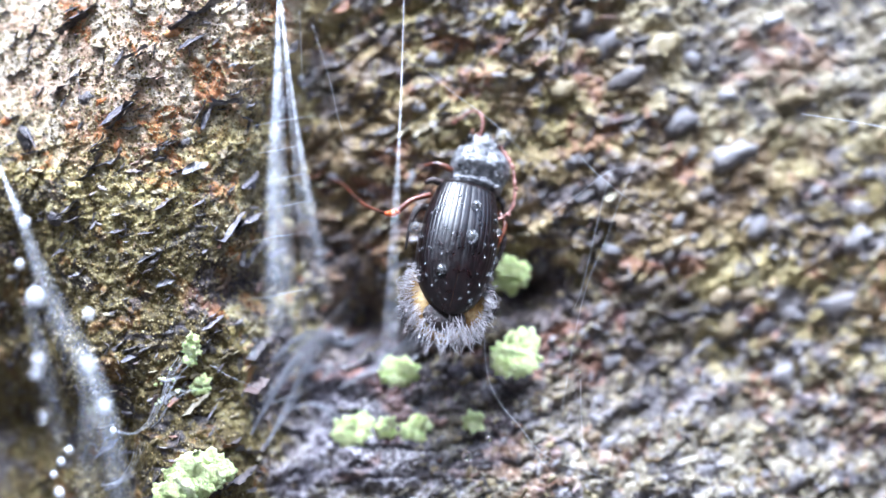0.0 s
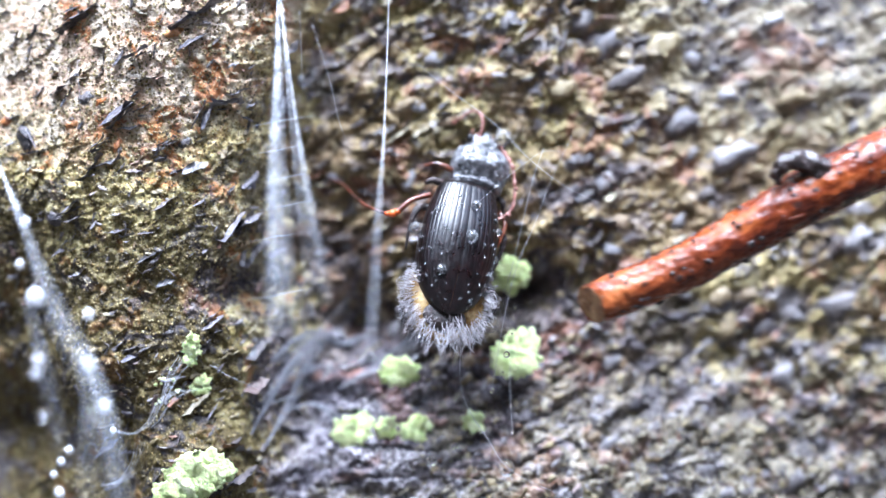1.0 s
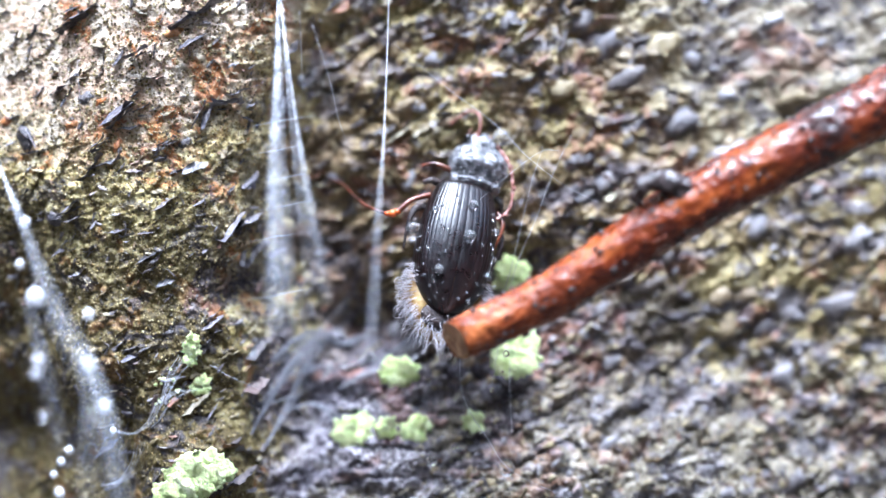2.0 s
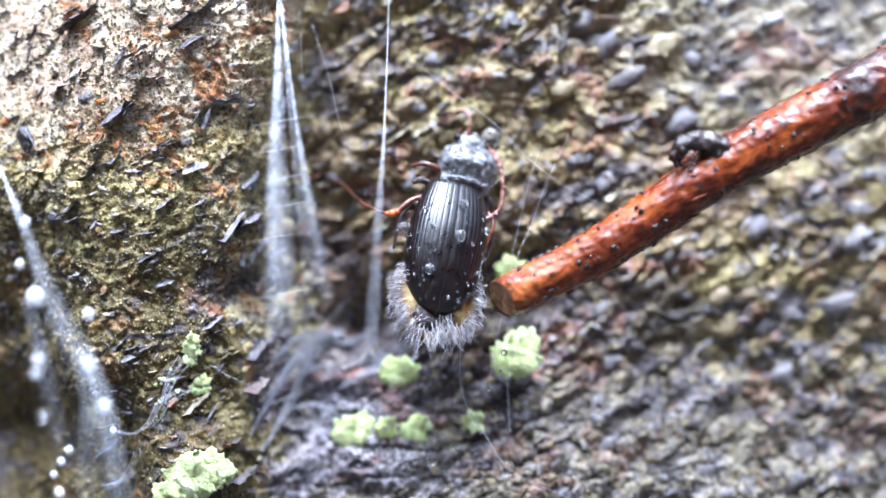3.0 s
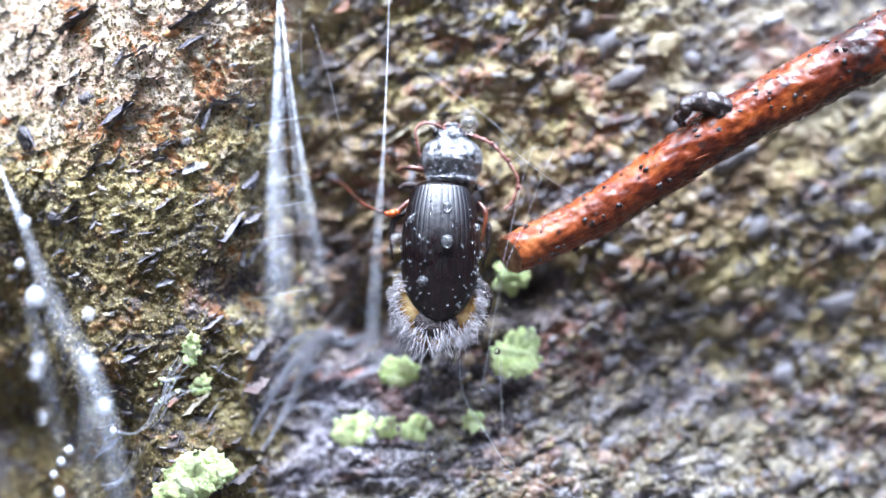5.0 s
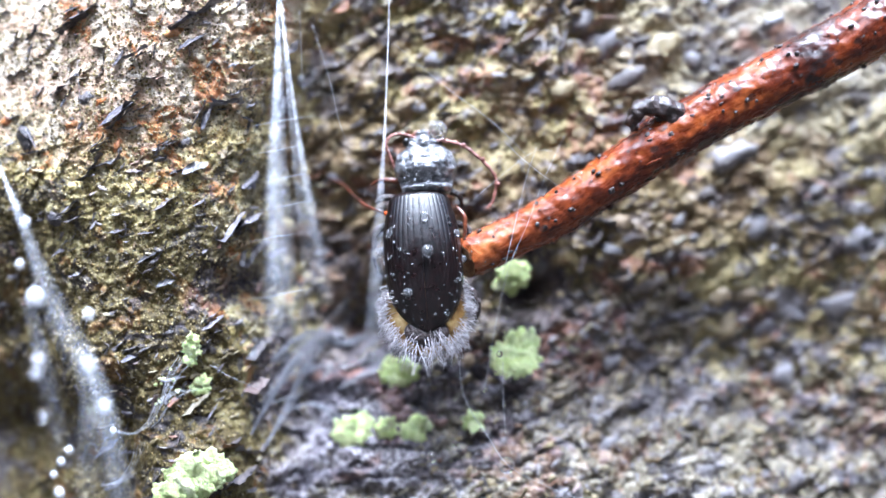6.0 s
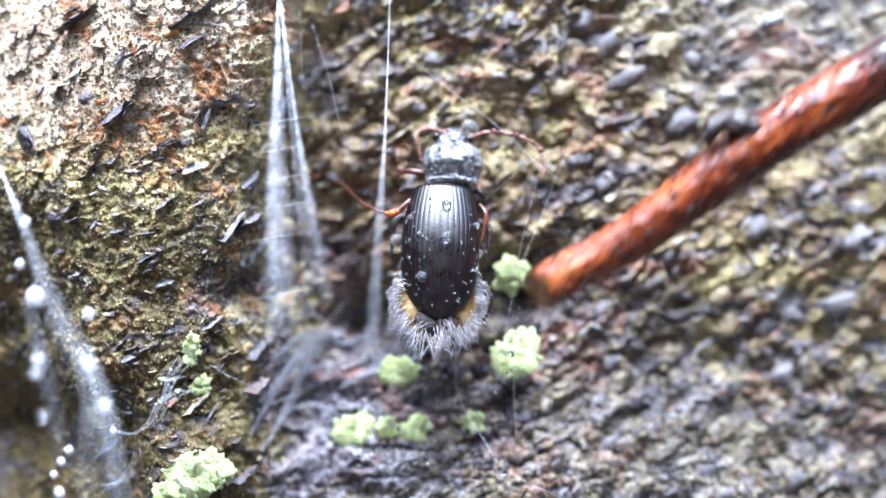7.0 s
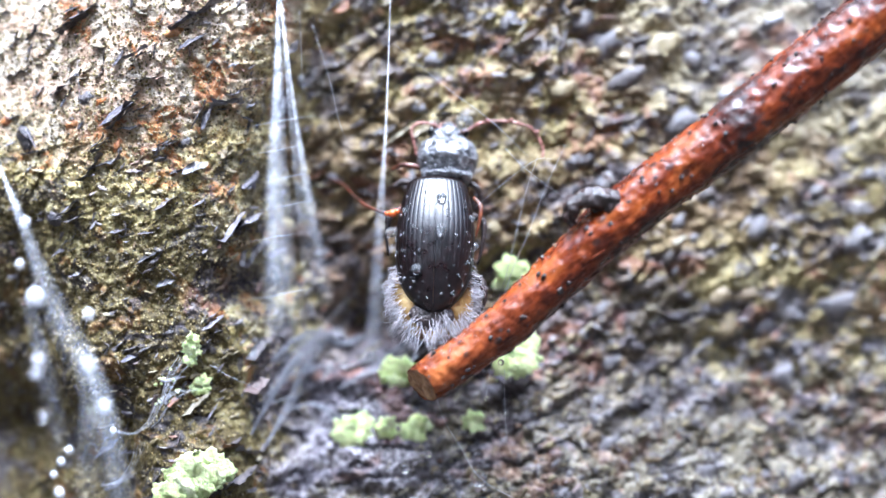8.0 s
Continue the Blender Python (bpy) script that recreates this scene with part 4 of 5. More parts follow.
net = [strand([at(1.97, 2.57, -0.6), at(3.61, 3.97, -0.9), at(5.19, 5.1, -1), at(6.15, 5.16, -0.5)], [0.007, 0.008, 0.006], DRY),
       strand([at(5.31, 5.34, -1), at(4.66, 3.31, -1), at(3.61, -1.1, -1), at(3.16, -2.36, 0)], [0.006, 0.009, 0.006], DRY),
       strand([at(6.81, 6, 1), at(5.7, 3.61, 0), at(4.81, 1.22, -0.5), at(3.91, -0.87, -0.8), at(3.25, -3.55, -0.8), at(2.57, -7.43, -0.8)], [0.007, 0.008], WET,
              [(at(4.78, 1.16, -0.5), 0.04), (at(4.21, -0.27, -0.6), 0.045), (at(3.82, -3.1, -0.8), 0.06), (at(3.73, -3.7, -0.8), 0.06), (at(3.64, -4.45, -0.8), 0.07), (at(3.37, -5.58, -0.8), 0.17), (at(3.16, -6.54, -0.8), 0.07), (at(2.6, -7.49, -0.8), 0.13)]),
       strand([at(3.55, -5.94, -0.8), at(3.55, -7.43, -0.8), at(3.67, -9.82, -0.8)], [0.008, 0.008], WET, [(at(3.61, -8.27, -0.8), 0.07), (at(3.67, -9.67, -0.8), 0.09)]),
       strand([at(8.24, 2.42, 1), at(6.45, 3.31, 0), at(4.66, 4.66, -0.8), at(3.61, 5.7, -0.8)], [0.008, 0.011], DRY)]
sway = strand([at(0.93, -4.75, 0), at(0.93, -7.13, 0), at(1.43, -8.63, 0), at(2.33, -9.97, -0.5), at(3.4, -11.55, -1), at(5.25, -12.57, -0.5), at(7.34, -13.4, 1)], [0.012, 0.012, 0.008], WET,
              [(at(3.37, -11.58, -1), 0.43), (at(3.61, -12.09, -1), 0.1), (at(-0.6, -11.19, 0), 0.28), (at(0.63, -10.42, 0), 0.18), (at(1.97, -9.7, -0.3), 0.09)])
for k, pts in enumerate(([(-10.1, -9.8), (-9.07, -7.73), (-7.9, -5.94), (-6.7, -4.75), (-6.1, -4.0)], [(-9.4, -10.4), (-8.2, -8.3), (-7.1, -6.2), (-6.2, -5.0)], [(-5.5, -7.4), (-4.3, -6.7), (-2.8, -5.9), (-1.3, -4.7)],
                         [(-3.7, -5.9), (-2.2, -5.2), (-0.6, -4.2)], [(-8.2, -8.5), (-6.7, -8.2), (-5.3, -9.1)], [(-7.4, -6.6), (-6.6, -6.2), (-5.9, -6.25)], [(-9.07, -5.94), (-7.28, -4.45), (-5.79, -4.30)])):
    strand([on_bark(u, v, 0.35) for u, v in pts], [0.012, 0.03, 0.04, 0.028, 0.01], "grey ribbon of wet silk lying over the bark", (), RIBBON, 7, 9, 0.26, 3 + k)
strand([on_bark(u, v, 0.5) for u, v in ((-6.4, -4.4), (-5.9, -4.85), (-5.2, -5.05), (-4.6, -4.8), (-4.25, -4.55))], [0.03, 0.09, 0.12, 0.08, 0.03], "torn grey fold of silk curling off the bark", (), RIBBON, 8, 5, 0.16, 8)
# wisps of silk with fine drops, caught on the ridge
for pts in ([(-17.4, -9.58), (-16.4, -9.76), (-15.5, -9.2), (-14.9, -8.2), (-14.15, -7.6), (-13.3, -7.4)], [(-18.0, -12.5), (-17.0, -12.2), (-16.2, -11.2), (-15.9, -10.2)], [(-14.9, -8.2), (-14.3, -6.6), (-13.6, -5.6)]):
    line = [on_bark(u, v, 0.45) for u, v in pts]
    dots = [(on_bark(u + 0.3 * math.sin(9 * k + u), v + 0.3 * math.cos(7 * k + v), 0.4), 0.04 + 0.02 * (k % 3)) for u, v in pts for k in range(4)]
    strand(line, [0.006, 0.012, 0.010, 0.005], "wisp of silk with fine drops on the bark", dots, SILK, 6, 8, 0.22, 41)
# a torn thread that the twig carries off
torn = strand([at(16.75, 0.33, -1.3), at(16.84, -3.55, -2), at(16.6, -6.69, -2)], [0.012, 0.016, 0.03], WET, [(at(16.6, -6.6, -2), 0.2)], None, 8, 2, 0.05, 9, [(at(16.75, -5.0, -2), 0.07), (at(16.7, -6.0, -2), 0.09)])
rng = random.Random(31)
for k in range(15):
    u, v = rng.uniform(-10.5, -1.5), rng.uniform(-9.5, -4.2)
    a = on_bark(u, v, 0.25)
    b = on_bark(u + rng.uniform(1.2, 3.0), v + rng.uniform(0.6, 2.6), 0.35)
    strand([a, a.lerp(b, 0.5) + Vector((0, -rng.uniform(0.1, 0.5), 0)), b], [0.015, 0.035, 0.015], "silk thread stretched over the bark", (), GAUZE, 5)
for u, v, size in [(-8.6, 6.75, 2.0), (-8.3, 2.3, 1.5), (-8.5, -2.4, 1.7), (-8.9, 5.2, 1.5), (-8.4, 3.8, 1.2), (-9.0, 0.6, 1.3)]:
    pts = [at(u + size * (f - 0.5) * 1.9, v + size * 0.35 * (f - 0.5) + rng.gauss(0, 0.035), 1.5 + rng.gauss(0, 0.3) - 2.0 * math.sin(math.pi * f)) for f in (0, 0.3, 0.55, 0.8, 1)]
    strand(pts, [0.008, 0.014, 0.02, 0.014, 0.008], "silk cross thread tied to the bark", (), SILK, 6)


# ---- bark flakes, crumbs and grains ----
def flake_mesh(seed, material):
    """A ragged, curled scale of bark, about 1 mm long."""
    rng = random.Random(seed)
    bm = bmesh.new()
    top, low = [], []
    nx, nz = 7, 2
    curl, wave = rng.uniform(0.25, 0.75), rng.uniform(0.02, 0.09)
    for j in range(nz + 1):
        for i in range(nx + 1):
            a, b = i / nx * 2 - 1, j / nz
            w = (1 - abs(a) ** 2.6) * 0.16 + 0.02 + rng.uniform(-0.06, 0.06) * (b != 0.5)
            x = 0.5 * a + rng.uniform(-0.03, 0.03) + 0.06 * b
            z = (b - 0.5) * 2 * w + wave * math.sin(a * 2.6 + seed)
            y = -curl * ((1 - b) ** 1.6) * 0.42 - 0.10 * a * a * (1 - b) + rng.uniform(-0.055, 0.055)
            top.append(bm.verts.new((x, y, z)))
            low.append(bm.verts.new((x * 0.96, y + 0.045, z - 0.02)))
    for j in range(nz):
        for i in range(nx):
            k = j * (nx + 1) + i
            q = (k, k + 1, k + nx + 2, k + nx + 1)
            bm.faces.new([top[m] for m in q])
            bm.faces.new([low[m] for m in q[::-1]])
    edge = [i for i in range(nx + 1)] + [nx + (nx + 1) * j for j in range(1, nz + 1)] + [nz * (nx + 1) + i for i in range(nx - 1, -1, -1)] + [(nx + 1) * j for j in range(nz - 1, 0, -1)]
    for a, b in zip(edge, edge[1:] + edge[:1]):
        bm.faces.new((top[b], top[a], low[a], low[b]))
    bmesh.ops.recalc_face_normals(bm, faces=bm.faces)
    bm.transform(Matrix.Scale(MM, 4))
    me = bpy.data.meshes.new("bark_flake")
    bm.to_mesh(me)
    bm.free()
    me.materials.append(material)
    me.polygons.foreach_set("use_smooth", [False] * len(me.polygons))
    return me


def flake_pose(p, size, turn, rng, thin=1.0):
    e = 0.4
    sx = float(broad_form(p.x + e, p.z) - broad_form(p.x - e, p.z)) / (2 * e)
    sz = float(broad_form(p.x, p.z + e) - broad_form(p.x, p.z - e)) / (2 * e)
    normal = Vector((sx, -1, sz)).normalized()
    lie = Vector((0, -1, 0)).rotation_difference(normal).to_matrix().to_4x4()
    spin = Euler((radians(rng.gauss(-16, 16) * (0.3 + 0.7 * thin)), radians(-turn), radians(rng.gauss(0, 18)))).to_matrix().to_4x4()
    return Matrix.Translation(p * MM) @ lie @ spin @ Matrix.Diagonal((size * 1.2, size * rng.uniform(0.8, 1.4), size * rng.uniform(0.45, 1.15) * thin, 1))


def scatter_flakes():
    rng = random.Random(77)
    kinds = [flake_mesh(k, FLAKE) for k in range(14)]
    inky = [flake_mesh(k + 20, DARK) for k in range(12)]
    glossy = [flake_mesh(k + 33, LILAC) for k in range(6)]
    rows = []
    for k in range(250):
        if k < 120:
            rows.append((rng.uniform(-23.5, -9), rng.uniform(-13, 13.5), rng.choice((0.4, 0.5, 0.7, 0.9, 1.4)) * rng.uniform(0.8, 1.3)))
        else:
            rows.append((rng.uniform(-9, 9), rng.uniform(-5.5, 13.5), rng.uniform(0.5, 1.4)))
    a = np.array(rows)
    for k, p in enumerate(on_bark(a[:, 0], a[:, 1], 0.05)):
        ob = new("bark_flake", (glossy[k % 6] if k % 5 == 0 else inky[k % len(inky)]) if rows[k][0] < -9 and k % 5 < 3 else kinds[k % len(kinds)])
        ob.parent = trunk
        ob.matrix_basis = flake_pose(p, rows[k][2], rng.gauss(32, 20), rng, 0.6 if rows[k][0] < -9 else 1.0)
    for u, v, size, turn in ((-17.28, 7.19, 2.4, 38), (-12.9, 7.04, 1.9, 55), (-19.22, 12.42, 2.2, 30), (-13.79, 12.03, 1.9, 35), (-21.76, 5.85, 1.3, -55), (-11.22, 1.07, 2.3, 45), (-12.12, -3.55, 1.7, 32), (-11.52, 7.73, 1.6, 6),
                             (-20.27, 8.39, 1.3, 20), (-16.24, 10.33, 1.6, 25), (-13.55, 4.27, 1.2, 22), (-18.33, 5.55, 1.5, 35), (-14.6, 5.7, 1.3, 30), (-10.27, 3.61, 1.5, 40), (-19.82, 2.12, 1.7, 25), (-8.48, 7.79, 1.4, 15)):
        # a light scale over dark ones, added to stand for the shadow beneath it
        for k in range(3):
            ob = new("bark_flake", inky[(int(size * 10) + 5 * k) % len(inky)] if k else glossy[int(size * 10) % 6])
            ob.parent = trunk
            p = on_bark(u + rng.gauss(0.05, 0.15) * size * (k > 0), v - abs(rng.gauss(0.06, 0.10)) * size * (k > 0), 0.20 - 0.06 * k)
            ob.matrix_basis = flake_pose(p, size * (0.75, 0.7, 0.45)[k], turn + rng.gauss(0, 6), rng, (0.42, 0.5, 0.5)[k])
    pale = [flake_mesh(k + 40, PALE) for k in range(3)]
    for u, v, size, turn in ((-5.9, -4.5, 1.1, 20), (-5.2, -5.0, 1.2, -15), (-4.7, -4.9, 0.9, 30), (-11.5, 7.6, 1.5, 10), (-14.7, -1.8, 0.9, 20), (-13.2, 4.3, 1.2, 25), (-4.6, -6.2, 1.9, 20), (-1.6, -5.9, 1.6, 25)):
        ob = new("bark_flake", pale[int(size * 10) % 3])
        ob.parent = trunk
        ob.matrix_basis = flake_pose(on_bark(u, v, 0.1), size, turn, rng)
    # the many that are further off, joined
    shapes = [flake_mesh(k + 60, FLAKES) for k in range(10)]
    verts, faces, rows = [], [], []
    for k in range(1400):
        if k < 500:
            rows.append((rng.uniform(-25, -9), rng.uniform(-14, 14), rng.uniform(0.2, 0.7)))
        elif k < 1050:
            u, v = rng.uniform(-9, 7), rng.uniform(-15, 15)
            rows.append((u, v, (0.20 + 0.70 * rng.random() ** 2.4) * (0.45 if u < 1 and v < -6 else 1)))
        else:
            rows.append((rng.uniform(-9, 27), rng.uniform(-15, 4), 0.22 + 0.6 * rng.random() ** 1.6))
    a = np.array(rows)
    for k, p in enumerate(on_bark(a[:, 0], a[:, 1], 0.04)):
        m = flake_pose(p, rows[k][2], rng.gauss(30, 35), rng)
        me = shapes[k % 10]
        first = len(verts)
        verts += [m @ w.co for w in me.vertices]
        faces += [[first + i for i in f.vertices] for f in me.polygons]
    me = bpy.data.meshes.new("bark_crumbs")
    me.from_pydata(verts, [], faces)
    me.materials.append(FLAKES)
    me.polygons.foreach_set("use_smooth", [True] * len(me.polygons))
    ob = new("bark_crumbs", me)
    ob.parent = trunk
    tagged(ob, "loose curled crumbs of dark bark", kind="stuff")
    for shape in shapes:
        bpy.data.meshes.remove(shape)


def pebbles(name, spots, label, material, seed):
    """Rounded, uneven warts half sunk in the bark, each (u, v, length, turn), in one mesh."""
    rng = np.random.default_rng(seed)
    ball = bmesh.new()
    bmesh.ops.create_icosphere(ball, subdivisions=2, radius=1)
    vs = np.array([v.co[:] for v in ball.verts])
    fs = np.array([[v.index for v in f.verts] for f in ball.faces])
    ball.free()
    s = np.array(spots)
    n = len(s)
    places = np.array([p[:] for p in on_bark(s[:, 0], s[:, 1], -0.04 * s[:, 2])])
    long, wide, deep = s[:, 2] / 2, s[:, 2] / 2 * rng.uniform(0.36, 0.66, n), s[:, 2] / 2 * rng.uniform(0.22, 0.42, n)
    k = np.arange(n)[:, None]
    lump = 1 + 0.75 * grid_noise(vs[None, :, 0] * 1.7 + 7.3 * k, vs[None, :, 2] * 1.7 + vs[None, :, 1], seed) + 0.5 * grid_noise(vs[None, :, 0] * 3.7 + 5.1 * k, vs[None, :, 2] * 3.7 - vs[None, :, 1] * 2, seed + 1)
    q = vs[None] * lump[..., None] * np.stack([long, deep, wide], -1)[:, None, :]
    t = np.radians(s[:, 3])[:, None]
    co = np.stack([q[..., 0] * np.cos(t) - q[..., 2] * np.sin(t), q[..., 1], q[..., 0] * np.sin(t) + q[..., 2] * np.cos(t)], -1) + places[:, None, :]
    faces = (fs[None] + (np.arange(n) * len(vs))[:, None, None]).reshape(-1, 3)
    me = bpy.data.meshes.new(name)
    me.from_pydata((co.reshape(-1, 3) * MM).tolist(), [], faces.tolist())
    me.materials.append(material)
    me.polygons.foreach_set("use_smooth", [True] * len(me.polygons))
    ob = new(name, me)
    ob.parent = trunk
    return tagged(ob, label, kind="stuff")


def scatter_lumps():
    rng = np.random.default_rng(80)
    n = 300
    size = 0.4 + 1.1 * rng.random(n) ** 2.0
    pebbles("bark_warts", np.stack([rng.uniform(-8.0, 27, n), rng.uniform(-14.5, 14.5, n), size, rng.normal(30, 26, n)], -1), "rounded grey warts on the wet bark", WART, 80)
    n = 1000
    size = 0.28 + 0.55 * rng.random(n) ** 2.0
    pebbles("bark_grit", np.stack([rng.uniform(-2.0, 27, n), rng.uniform(-14.5, -4.0, n), size, rng.normal(20, 45, n)], -1), "small pale and dark warts low on the bark", FLAKES, 81)
    large = ((8.6, 10.8, 2.0, 55), (11.5, 10.7, 2.0, 30), (9.7, 9.1, 2.6, 32), (12.6, 6.7, 2.2, 25), (15.3, 5.0, 2.8, 20), (5.0, 6.5, 1.6, 10), (2.4, 8.1, 1.5, 0), (3.6, 10.3, 1.8, 40), (6.3, 8.4, 1.4, 15), (14.8, 12.4, 1.4, 60),
             (4.2, 4.4, 1.3, -10), (18.5, 8.0, 2.0, 15), (16.5, 1.2, 2.0, 20), (10.8, -1.8, 2.2, 30), (16.0, -2.4, 2.4, 10), (18.3, -3.4, 1.8, -15), (21.0, -3.0, 2.4, 5), (14.0, -5.0, 1.6, 30), (-0.5, 10.0, 1.5, 25), (-2.0, 7.6, 1.4, 30))
    pebbles("bark_knobs", ((-14.2, 11.4, 1.0, 15), (-18.0, 7.85, 0.8, 30), (-17.2, 5.46, 0.7, 60), (-22.95, 6.75, 1.0, 0), (-16.4, 9.6, 0.5, 30), (-19.6, 6.6, 0.9, 20)), "orange brown knobs of fresh bark", AMBER, 83)
    pebbles("bark_warts", ((-21.9, 5.85, 1.5, -60), (-18.8, 8.0, 1.0, 10), (-13.6, 5.6, 0.9, 30), (-20.5, 1.6, 1.1, -40), (-14.9, 4.8, 0.8, 20)), "dark smooth warts on the ridge", DARK, 84)
    pebbles("bark_warts", large, "large lavender grey warts on the wet bark", WART, 82)


def scatter_grains():
    rng = np.random.default_rng(78)
    u, v = rng.uniform(-24, -8.5, 30000), rng.uniform(-13.5, 13.5, 30000)
    keep = rng.random(30000) < 0.25 + 0.75 * rise(v, -6, 2)
    u, v = u[keep], v[keep]
    beads("bark_grains", on_bark(u, v, 0.01), 0.02 + 0.07 * rng.random(len(u)) ** 3, GRAIN, trunk, "olive yellow algae grains on the bark", 1)


def scatter_dew():
    """Fine beads of water on the ridge."""
    rng = np.random.default_rng(79)
    n = 2400
    beads("dew", on_bark(rng.uniform(-22, -8.5, n), rng.uniform(-13, 12, n), 0.03), 0.018 + 0.055 * rng.random(n) ** 3, WHITENED, trunk, "fine dew drops on the bark")


scatter_flakes()
scatter_lumps()
scatter_grains()
scatter_dew()


# ---- what moves ----
def beetle_pose(u, v, d, lean, roll, pitch):
    return mm_pose(at(u, v, d)) @ pose(0, 0, 0, 0, lean, 0) @ pose(0, 0, 0, 0, 0, roll) @ pose(0, 0, 0, pitch, 0, 0)


# the beetle is pressed upright while the twig pushes it
PITCH = ((0, 3.75, 4.0, 4.3, 4.7, 5.8, 6.5, 6.7, 7.0, 8.0), (-24, -24, -19, -12, -13, -11, -11, -18, -20, -21))


def twig_pose(tip, bud, d, droop=0, toward=1):
    """The twig by where its cut end and its bud are seen."""
    lean = math.atan2(bud[2] - tip[2], bud[0] - tip[0]) - radians(8.4 + droop)
    t = radians(toward)
    x = Vector((math.cos(lean) * math.cos(t), -math.sin(t), math.sin(lean) * math.cos(t)))
    z = Vector((-math.sin(lean), 0, math.cos(lean)))
    y = z.cross(x)
    m = Matrix((x, y, z)).transposed().to_4x4()
    return mm_pose(at(tip[0], tip[2], d)) @ m


def shifted(ob, u, v, turn=0):
    """Where a thread stands when it is drawn aside by u and v mm."""
    m = ob.matrix_world.copy()
    return Matrix.Translation((u * MM, 0, v * MM)) @ m @ pose(0, 0, 0, 0, turn, 0)


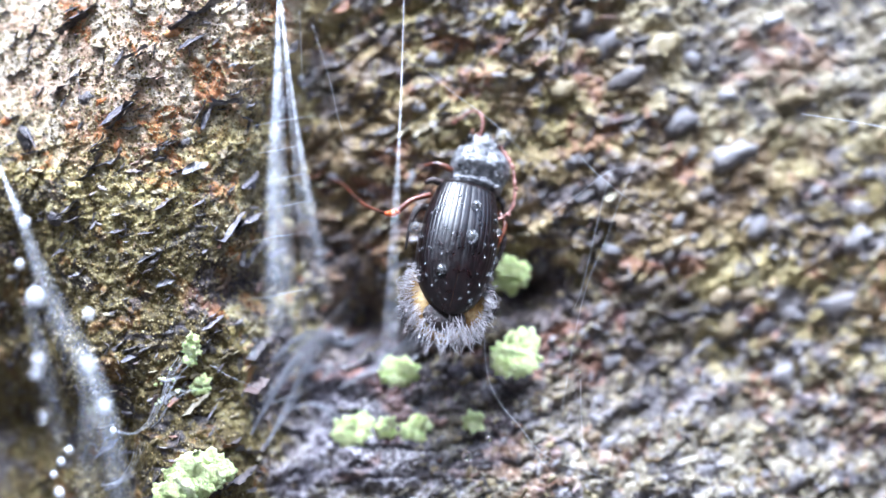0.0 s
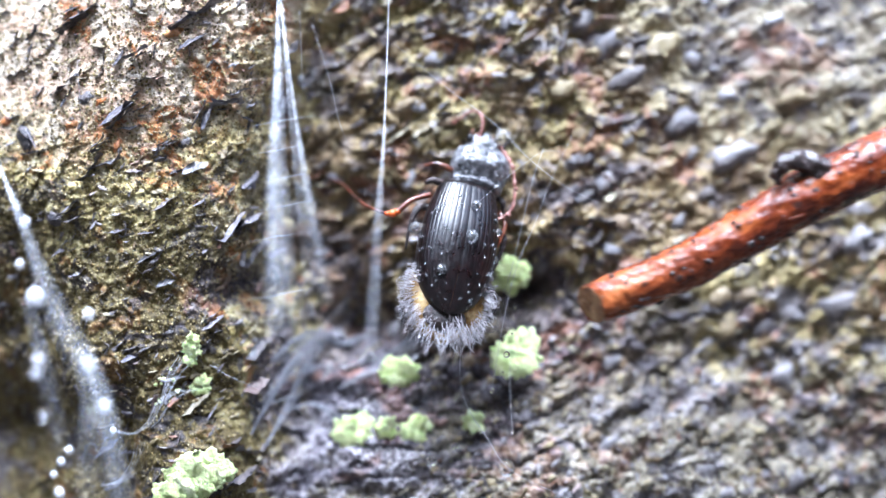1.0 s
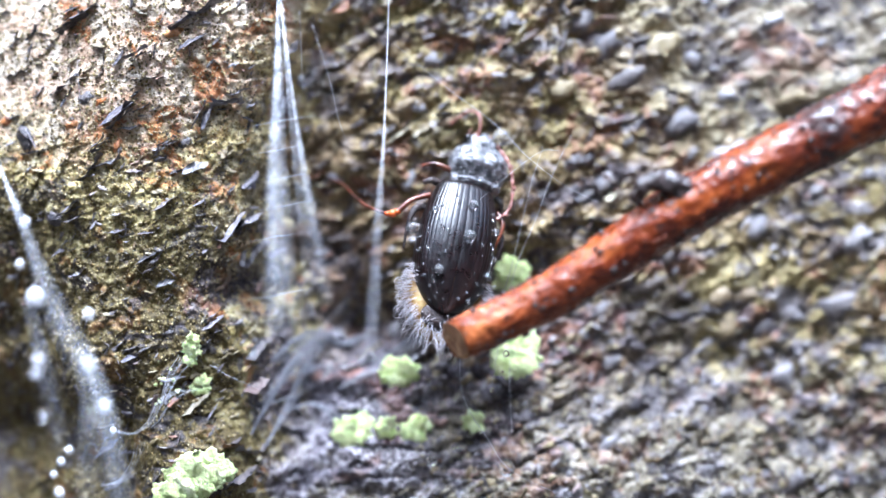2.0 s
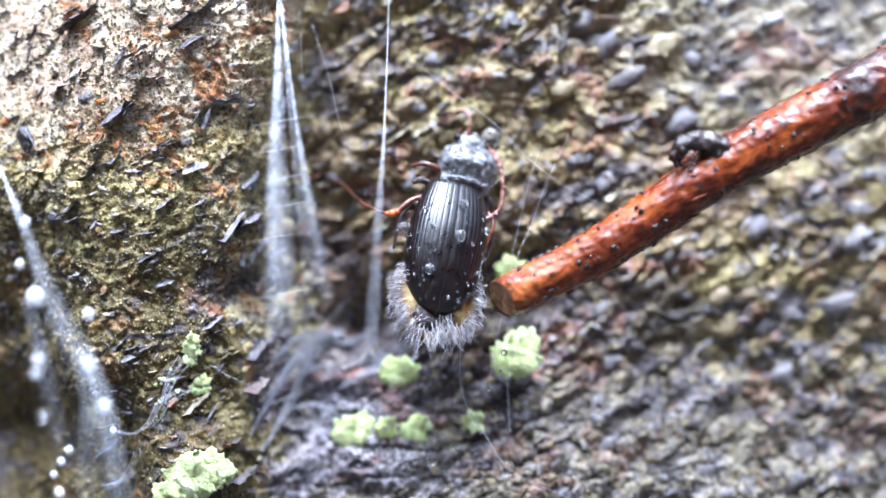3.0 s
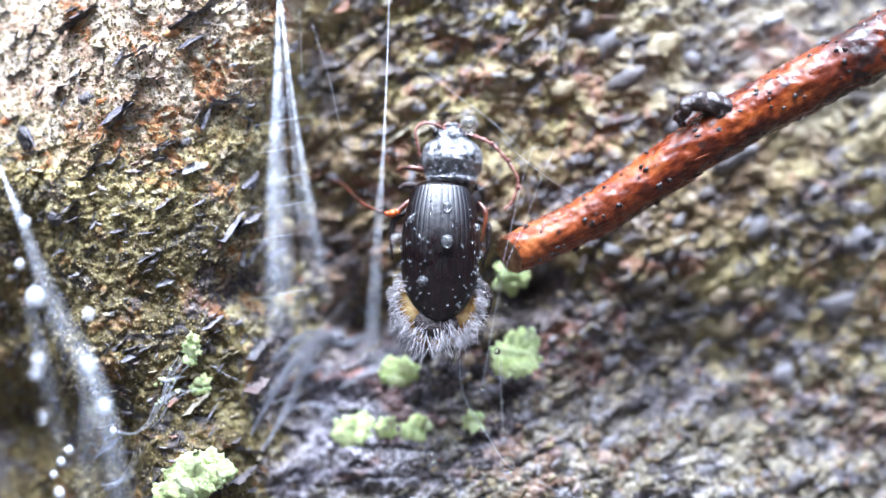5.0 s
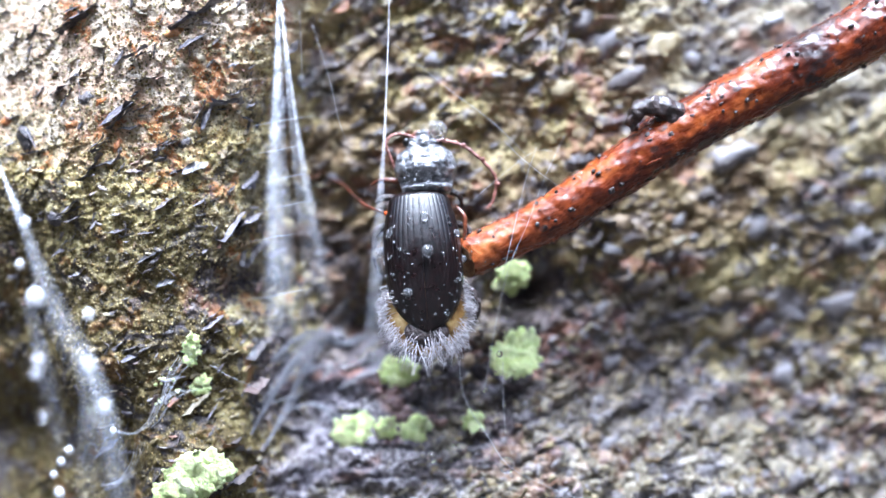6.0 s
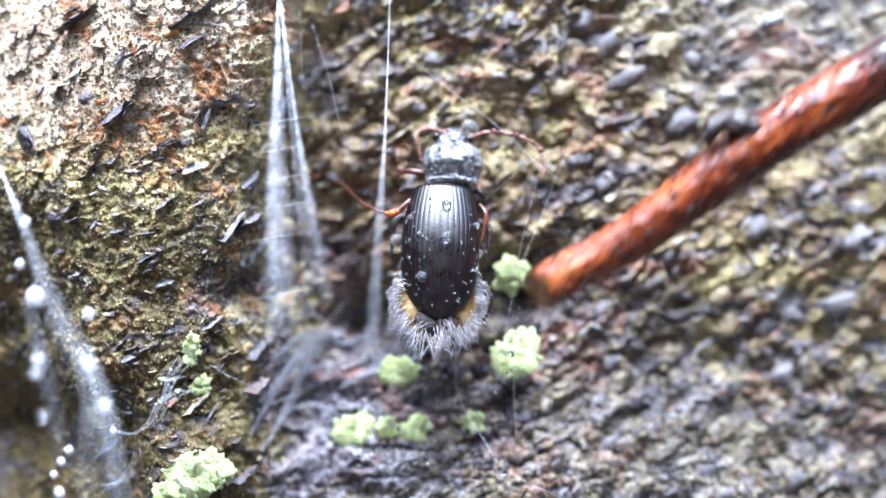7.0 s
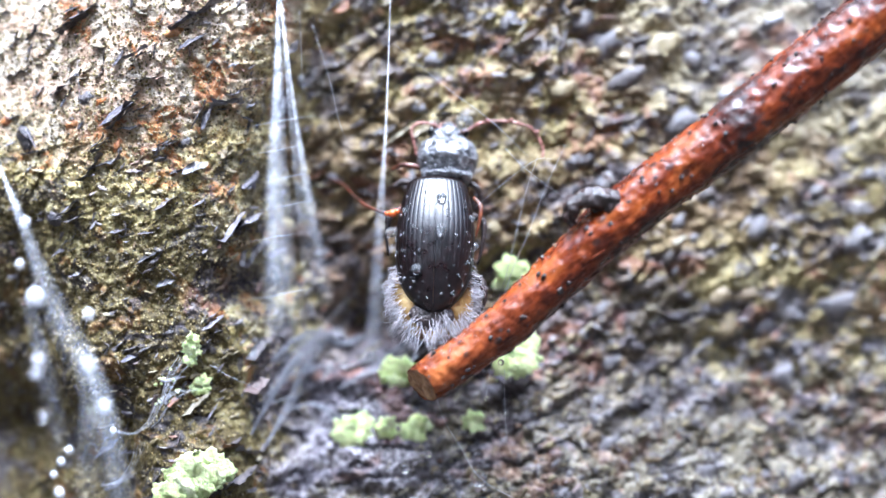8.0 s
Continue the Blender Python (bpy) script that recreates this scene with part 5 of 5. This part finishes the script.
def motions():
    body = [(t, beetle_pose(p[0], p[2], p[1], lean, roll, float(np.interp(t, *PITCH)))) for t, p, lean, roll in (
        (0.0, at(0.78, -0.03, 0), 15.5, 12), (1.6, at(0.78, -0.03, 0), 15.5, 12), (2.0, at(0.66, -0.03, 0), 15.5, 12), (2.5, at(0.27, 0, 0), 15, 12), (2.8, at(0.15, 0, 0), 15, 12), (3.1, at(0.15, 0, 0), 15, 12),
        (3.5, at(0.48, -0.06, 0), 15.5, 12), (3.75, at(0.48, -0.06, 0), 14, 11), (4.0, at(-0.03, -0.15, 0), 6.5, 6), (4.3, at(-0.42, -0.33, 0), 0, 2), (4.5, at(-0.48, -0.36, 0), -0.5, 0), (4.7, at(-0.12, -0.18, 0), 2, 2), (5.2, at(-0.18, -0.21, 0), 2, 2),
        (5.8, at(-0.72, -0.51, 0), -3, 0), (6.0, at(-1.04, -0.69, 0), -4.5, 0), (6.3, at(-1.01, -0.69, 0), -4.5, 0), (6.5, at(-0.81, -0.66, 0), -4, 0), (6.7, at(-0.27, -0.24, 0), 1.5, 0), (7.0, at(-0.15, -0.15, 0), 2, 0),
        (7.5, at(-0.09, -0.12, 0), 2, 0), (7.7, at(-0.27, 0.03, 0), 2, 0), (7.9, at(-0.42, 0.21, 0), 2, 0), (8.0, at(-0.42, 0.21, 0), 2, 0))]
    walk(beetle, body)
    rest = body[0][1]
    walk(cling, [(t, m.inverted()) for t, m in body])
    tail = []
    for t, m in body:
        half = Matrix.LocRotScale(m.translation.lerp(rest.translation, 0.12), m.to_quaternion().slerp(rest.to_quaternion(), 0.3), None)
        tail.append((t, m.inverted() @ half))
    walk(abdomen, tail)
    root = (1.25, -0.15, 6.55)
    walk(feeler, [(t, mm_pose(root) @ pose(0, 0, 0, 0, a, 0)) for t, a in (
        (0.0, 72), (3.6, 72), (4.0, 66), (4.5, 52), (5.8, 40), (6.5, 36), (6.8, 12), (7.2, 5), (8.0, -4))])
    walk(curled, [(t, mm_pose((0.1, -0.1, 6.75)) @ pose(0, 0, 0, rx, a, 0)) for t, a, rx in ((0.0, 75, 35), (3.7, 75, 35), (4.0, 40, 18), (4.3, 8, 0), (6.5, 0, 0), (8.0, 0, 0))])
    walk(twig, [(t, twig_pose(tip, bud, tip[1], float(np.interp(t, (7.5, 7.8, 8.0), (0, 0.6, 1.3))))) for t, tip, bud in (
        (0.0, at(29.13, 23.01, -4), at(40.18, 30.48)), (0.4, at(26.15, 18.54, -4), at(37.19, 26)), (0.5, at(23.16, 14.36, -4), at(34.06, 21.97)), (0.6, at(19.13, 8.84, -4), at(30.12, 16.39)), (0.7, at(15.49, 1.46, -4), at(26.45, 8.98)), (0.8, at(12.12, -1.76, -3), at(23.04, 5.88)),
        (0.9, at(9.79, -3.55, -3), at(20.72, 4.03)), (1.0, at(7.94, -2.96, -1.3), at(18.93, 4.72)), (1.1, at(6.63, -3.1, -1.3), at(17.55, 4.51)), (1.2, at(6.15, -3.94, -2.5), at(17.04, 3.73)), (1.3, at(4.66, -5.34, -3.5), at(15.55, 2.42)), (1.4, at(3.16, -5.79, -4), at(14.06, 1.88)),
        (1.5, at(1.91, -5.79, -4.5), at(12.81, 2.12)), (1.6, at(1.13, -5.7, -4.5), at(11.52, 2.48)), (1.7, at(0.36, -5.64, -4.5), at(10.57, 2.63)), (2.1, at(0.93, -4.75, -3.5), at(11.07, 3.31)), (2.5, at(2.42, -3.4, -2), at(12.48, 4.57)), (2.8, at(3.22, -2.75, -1.2), at(13.1, 5.1)),
        (3.0, at(3.15, -2.63, -1), at(12.9, 5.16)), (3.1, at(3.2, -2.42, -1), at(12.96, 5.46)), (3.3, at(3.61, -1.55, -0.5), at(13.7, 6.39)), (3.4, at(4.21, -0.87, 0), at(14.39, 7.19)), (3.5, at(5.16, -0.63, 0), at(15.4, 7.43)), (3.6, at(5.31, -0.27, 0), at(15.55, 7.73)),
        (3.7, at(4.72, -0.48, 0), at(14.93, 7.49)), (3.8, at(3.91, -0.48, 0.5), at(14.09, 7.49)), (3.9, at(3.16, -0.45, 0.8), at(13.31, 7.49)), (4.0, at(2.36, -0.39, 1), at(12.51, 7.55)), (4.2, at(1.91, -0.27, 1), at(12.06, 7.73)), (4.5, at(1.67, -0.33, 1), at(11.82, 7.55)), (4.6, at(2.27, -0.03, 1), at(12.42, 7.94)),
        (4.7, at(3.61, -0.27, 1), at(13.85, 7.67)), (5.0, at(3.46, -0.33, 1), at(13.67, 7.67)), (5.5, at(1.82, -0.15, 1), at(11.91, 7.85)), (5.8, at(1.43, -0.12, 1), at(11.58, 7.91)), (6.0, at(1.01, -0.57, 1), at(11.13, 7.4)), (6.3, at(0.84, -0.51, 1), at(10.87, 7.49)), (6.5, at(1.34, -0.3, 1), at(11.55, 7.73)),
        (6.6, at(2.21, -0.03, 0.6), at(12.42, 7.91)), (6.7, at(3.76, 0.03, 0), at(13.97, 7.85)), (6.8, at(5.7, -0.42, -0.5), at(15.92, 7.38)), (6.9, at(6.15, -0.69, -1), at(16.12, 7.67)), (7.0, at(5.1, -2.12, -1.5), at(15.1, 6.66)), (7.1, at(3.76, -6.09, -1.3), at(13.61, 2.72)),
        (7.2, at(2.27, -7.43, -1.3), at(11.82, 1.34)), (7.3, at(0.66, -7.43, -1.3), at(10.09, 1.16)), (7.4, at(0.39, -7.94, -1.3), at(9.73, 0.51)), (7.5, at(-0.27, -8.09, -1.3), at(9.01, 0.21)), (7.6, at(-0.36, -7.58, -1.3), at(8.72, 0.99)), (7.7, at(-0.66, -6.78, -1.3), at(8.24, 2.24)),
        (7.8, at(-0.96, -6.78, -1.3), at(7.7, 2.54)), (7.9, at(-1.13, -7.13, -1.3), at(7.28, 2.42)), (8.0, at(-1.16, -7.28, -1.3), at(7.1, 2.36)))])
    walk(hang, [(t, shifted(hang, u, 0, 0)) for t, u in ((0.0, 0.8), (0.1, 0.7), (0.3, 0.25), (0.5, 0.0), (6.0, 0.03), (8.0, 0.08))])
    walk(sway, [(t, shifted(sway, u, v, a)) for t, u, v, a in ((0.0, 1.2, 0.4, -6), (0.1, 1.3, 0.6, -6), (0.3, 0.2, 0.5, 0), (0.5, 0, 0, 0), (3.0, 0, 0, 0), (3.5, 0, 0.15, 0), (6.8, 0, 0.15, 0), (7.3, -0.8, -0.2, 2), (8.0, -1.2, -0.45, 2))])
    for ob in net:
        walk(ob, [(t, shifted(ob, u, v)) for t, u, v in ((0.0, 3.7, -0.9), (0.2, 3.9, -0.3), (0.3, 2.3, 1.1), (0.4, 0.1, 0.1), (0.5, 0, 0), (0.8, 0, 0), (3.3, -0.2, 0.1), (4.0, -0.4, 0.1), (4.5, -0.5, 0.2), (6.5, -0.2, 0), (7.0, 0.2, 0), (8.0, -0.3, -0.4))])
    walk(torn, [(t, shifted(torn, u, v, a)) for t, u, v, a in ((0.0, 2.2, 6.7, -80), (0.2, 0.4, 6.9, -84), (0.3, -0.6, 10.5, -45), (0.4, -1.2, 14.3, 0), (0.5, 5.0, 9.5, 0), (0.6, 3.9, 4.3, 0), (0.7, 0, 0, 0), (0.8, 3.0, 1.2, 0), (1.0, 9.0, 5.0, 0), (2.0, 11.0, 8.0, 0), (8.0, 11.0, 8.0, 0))])


motions()
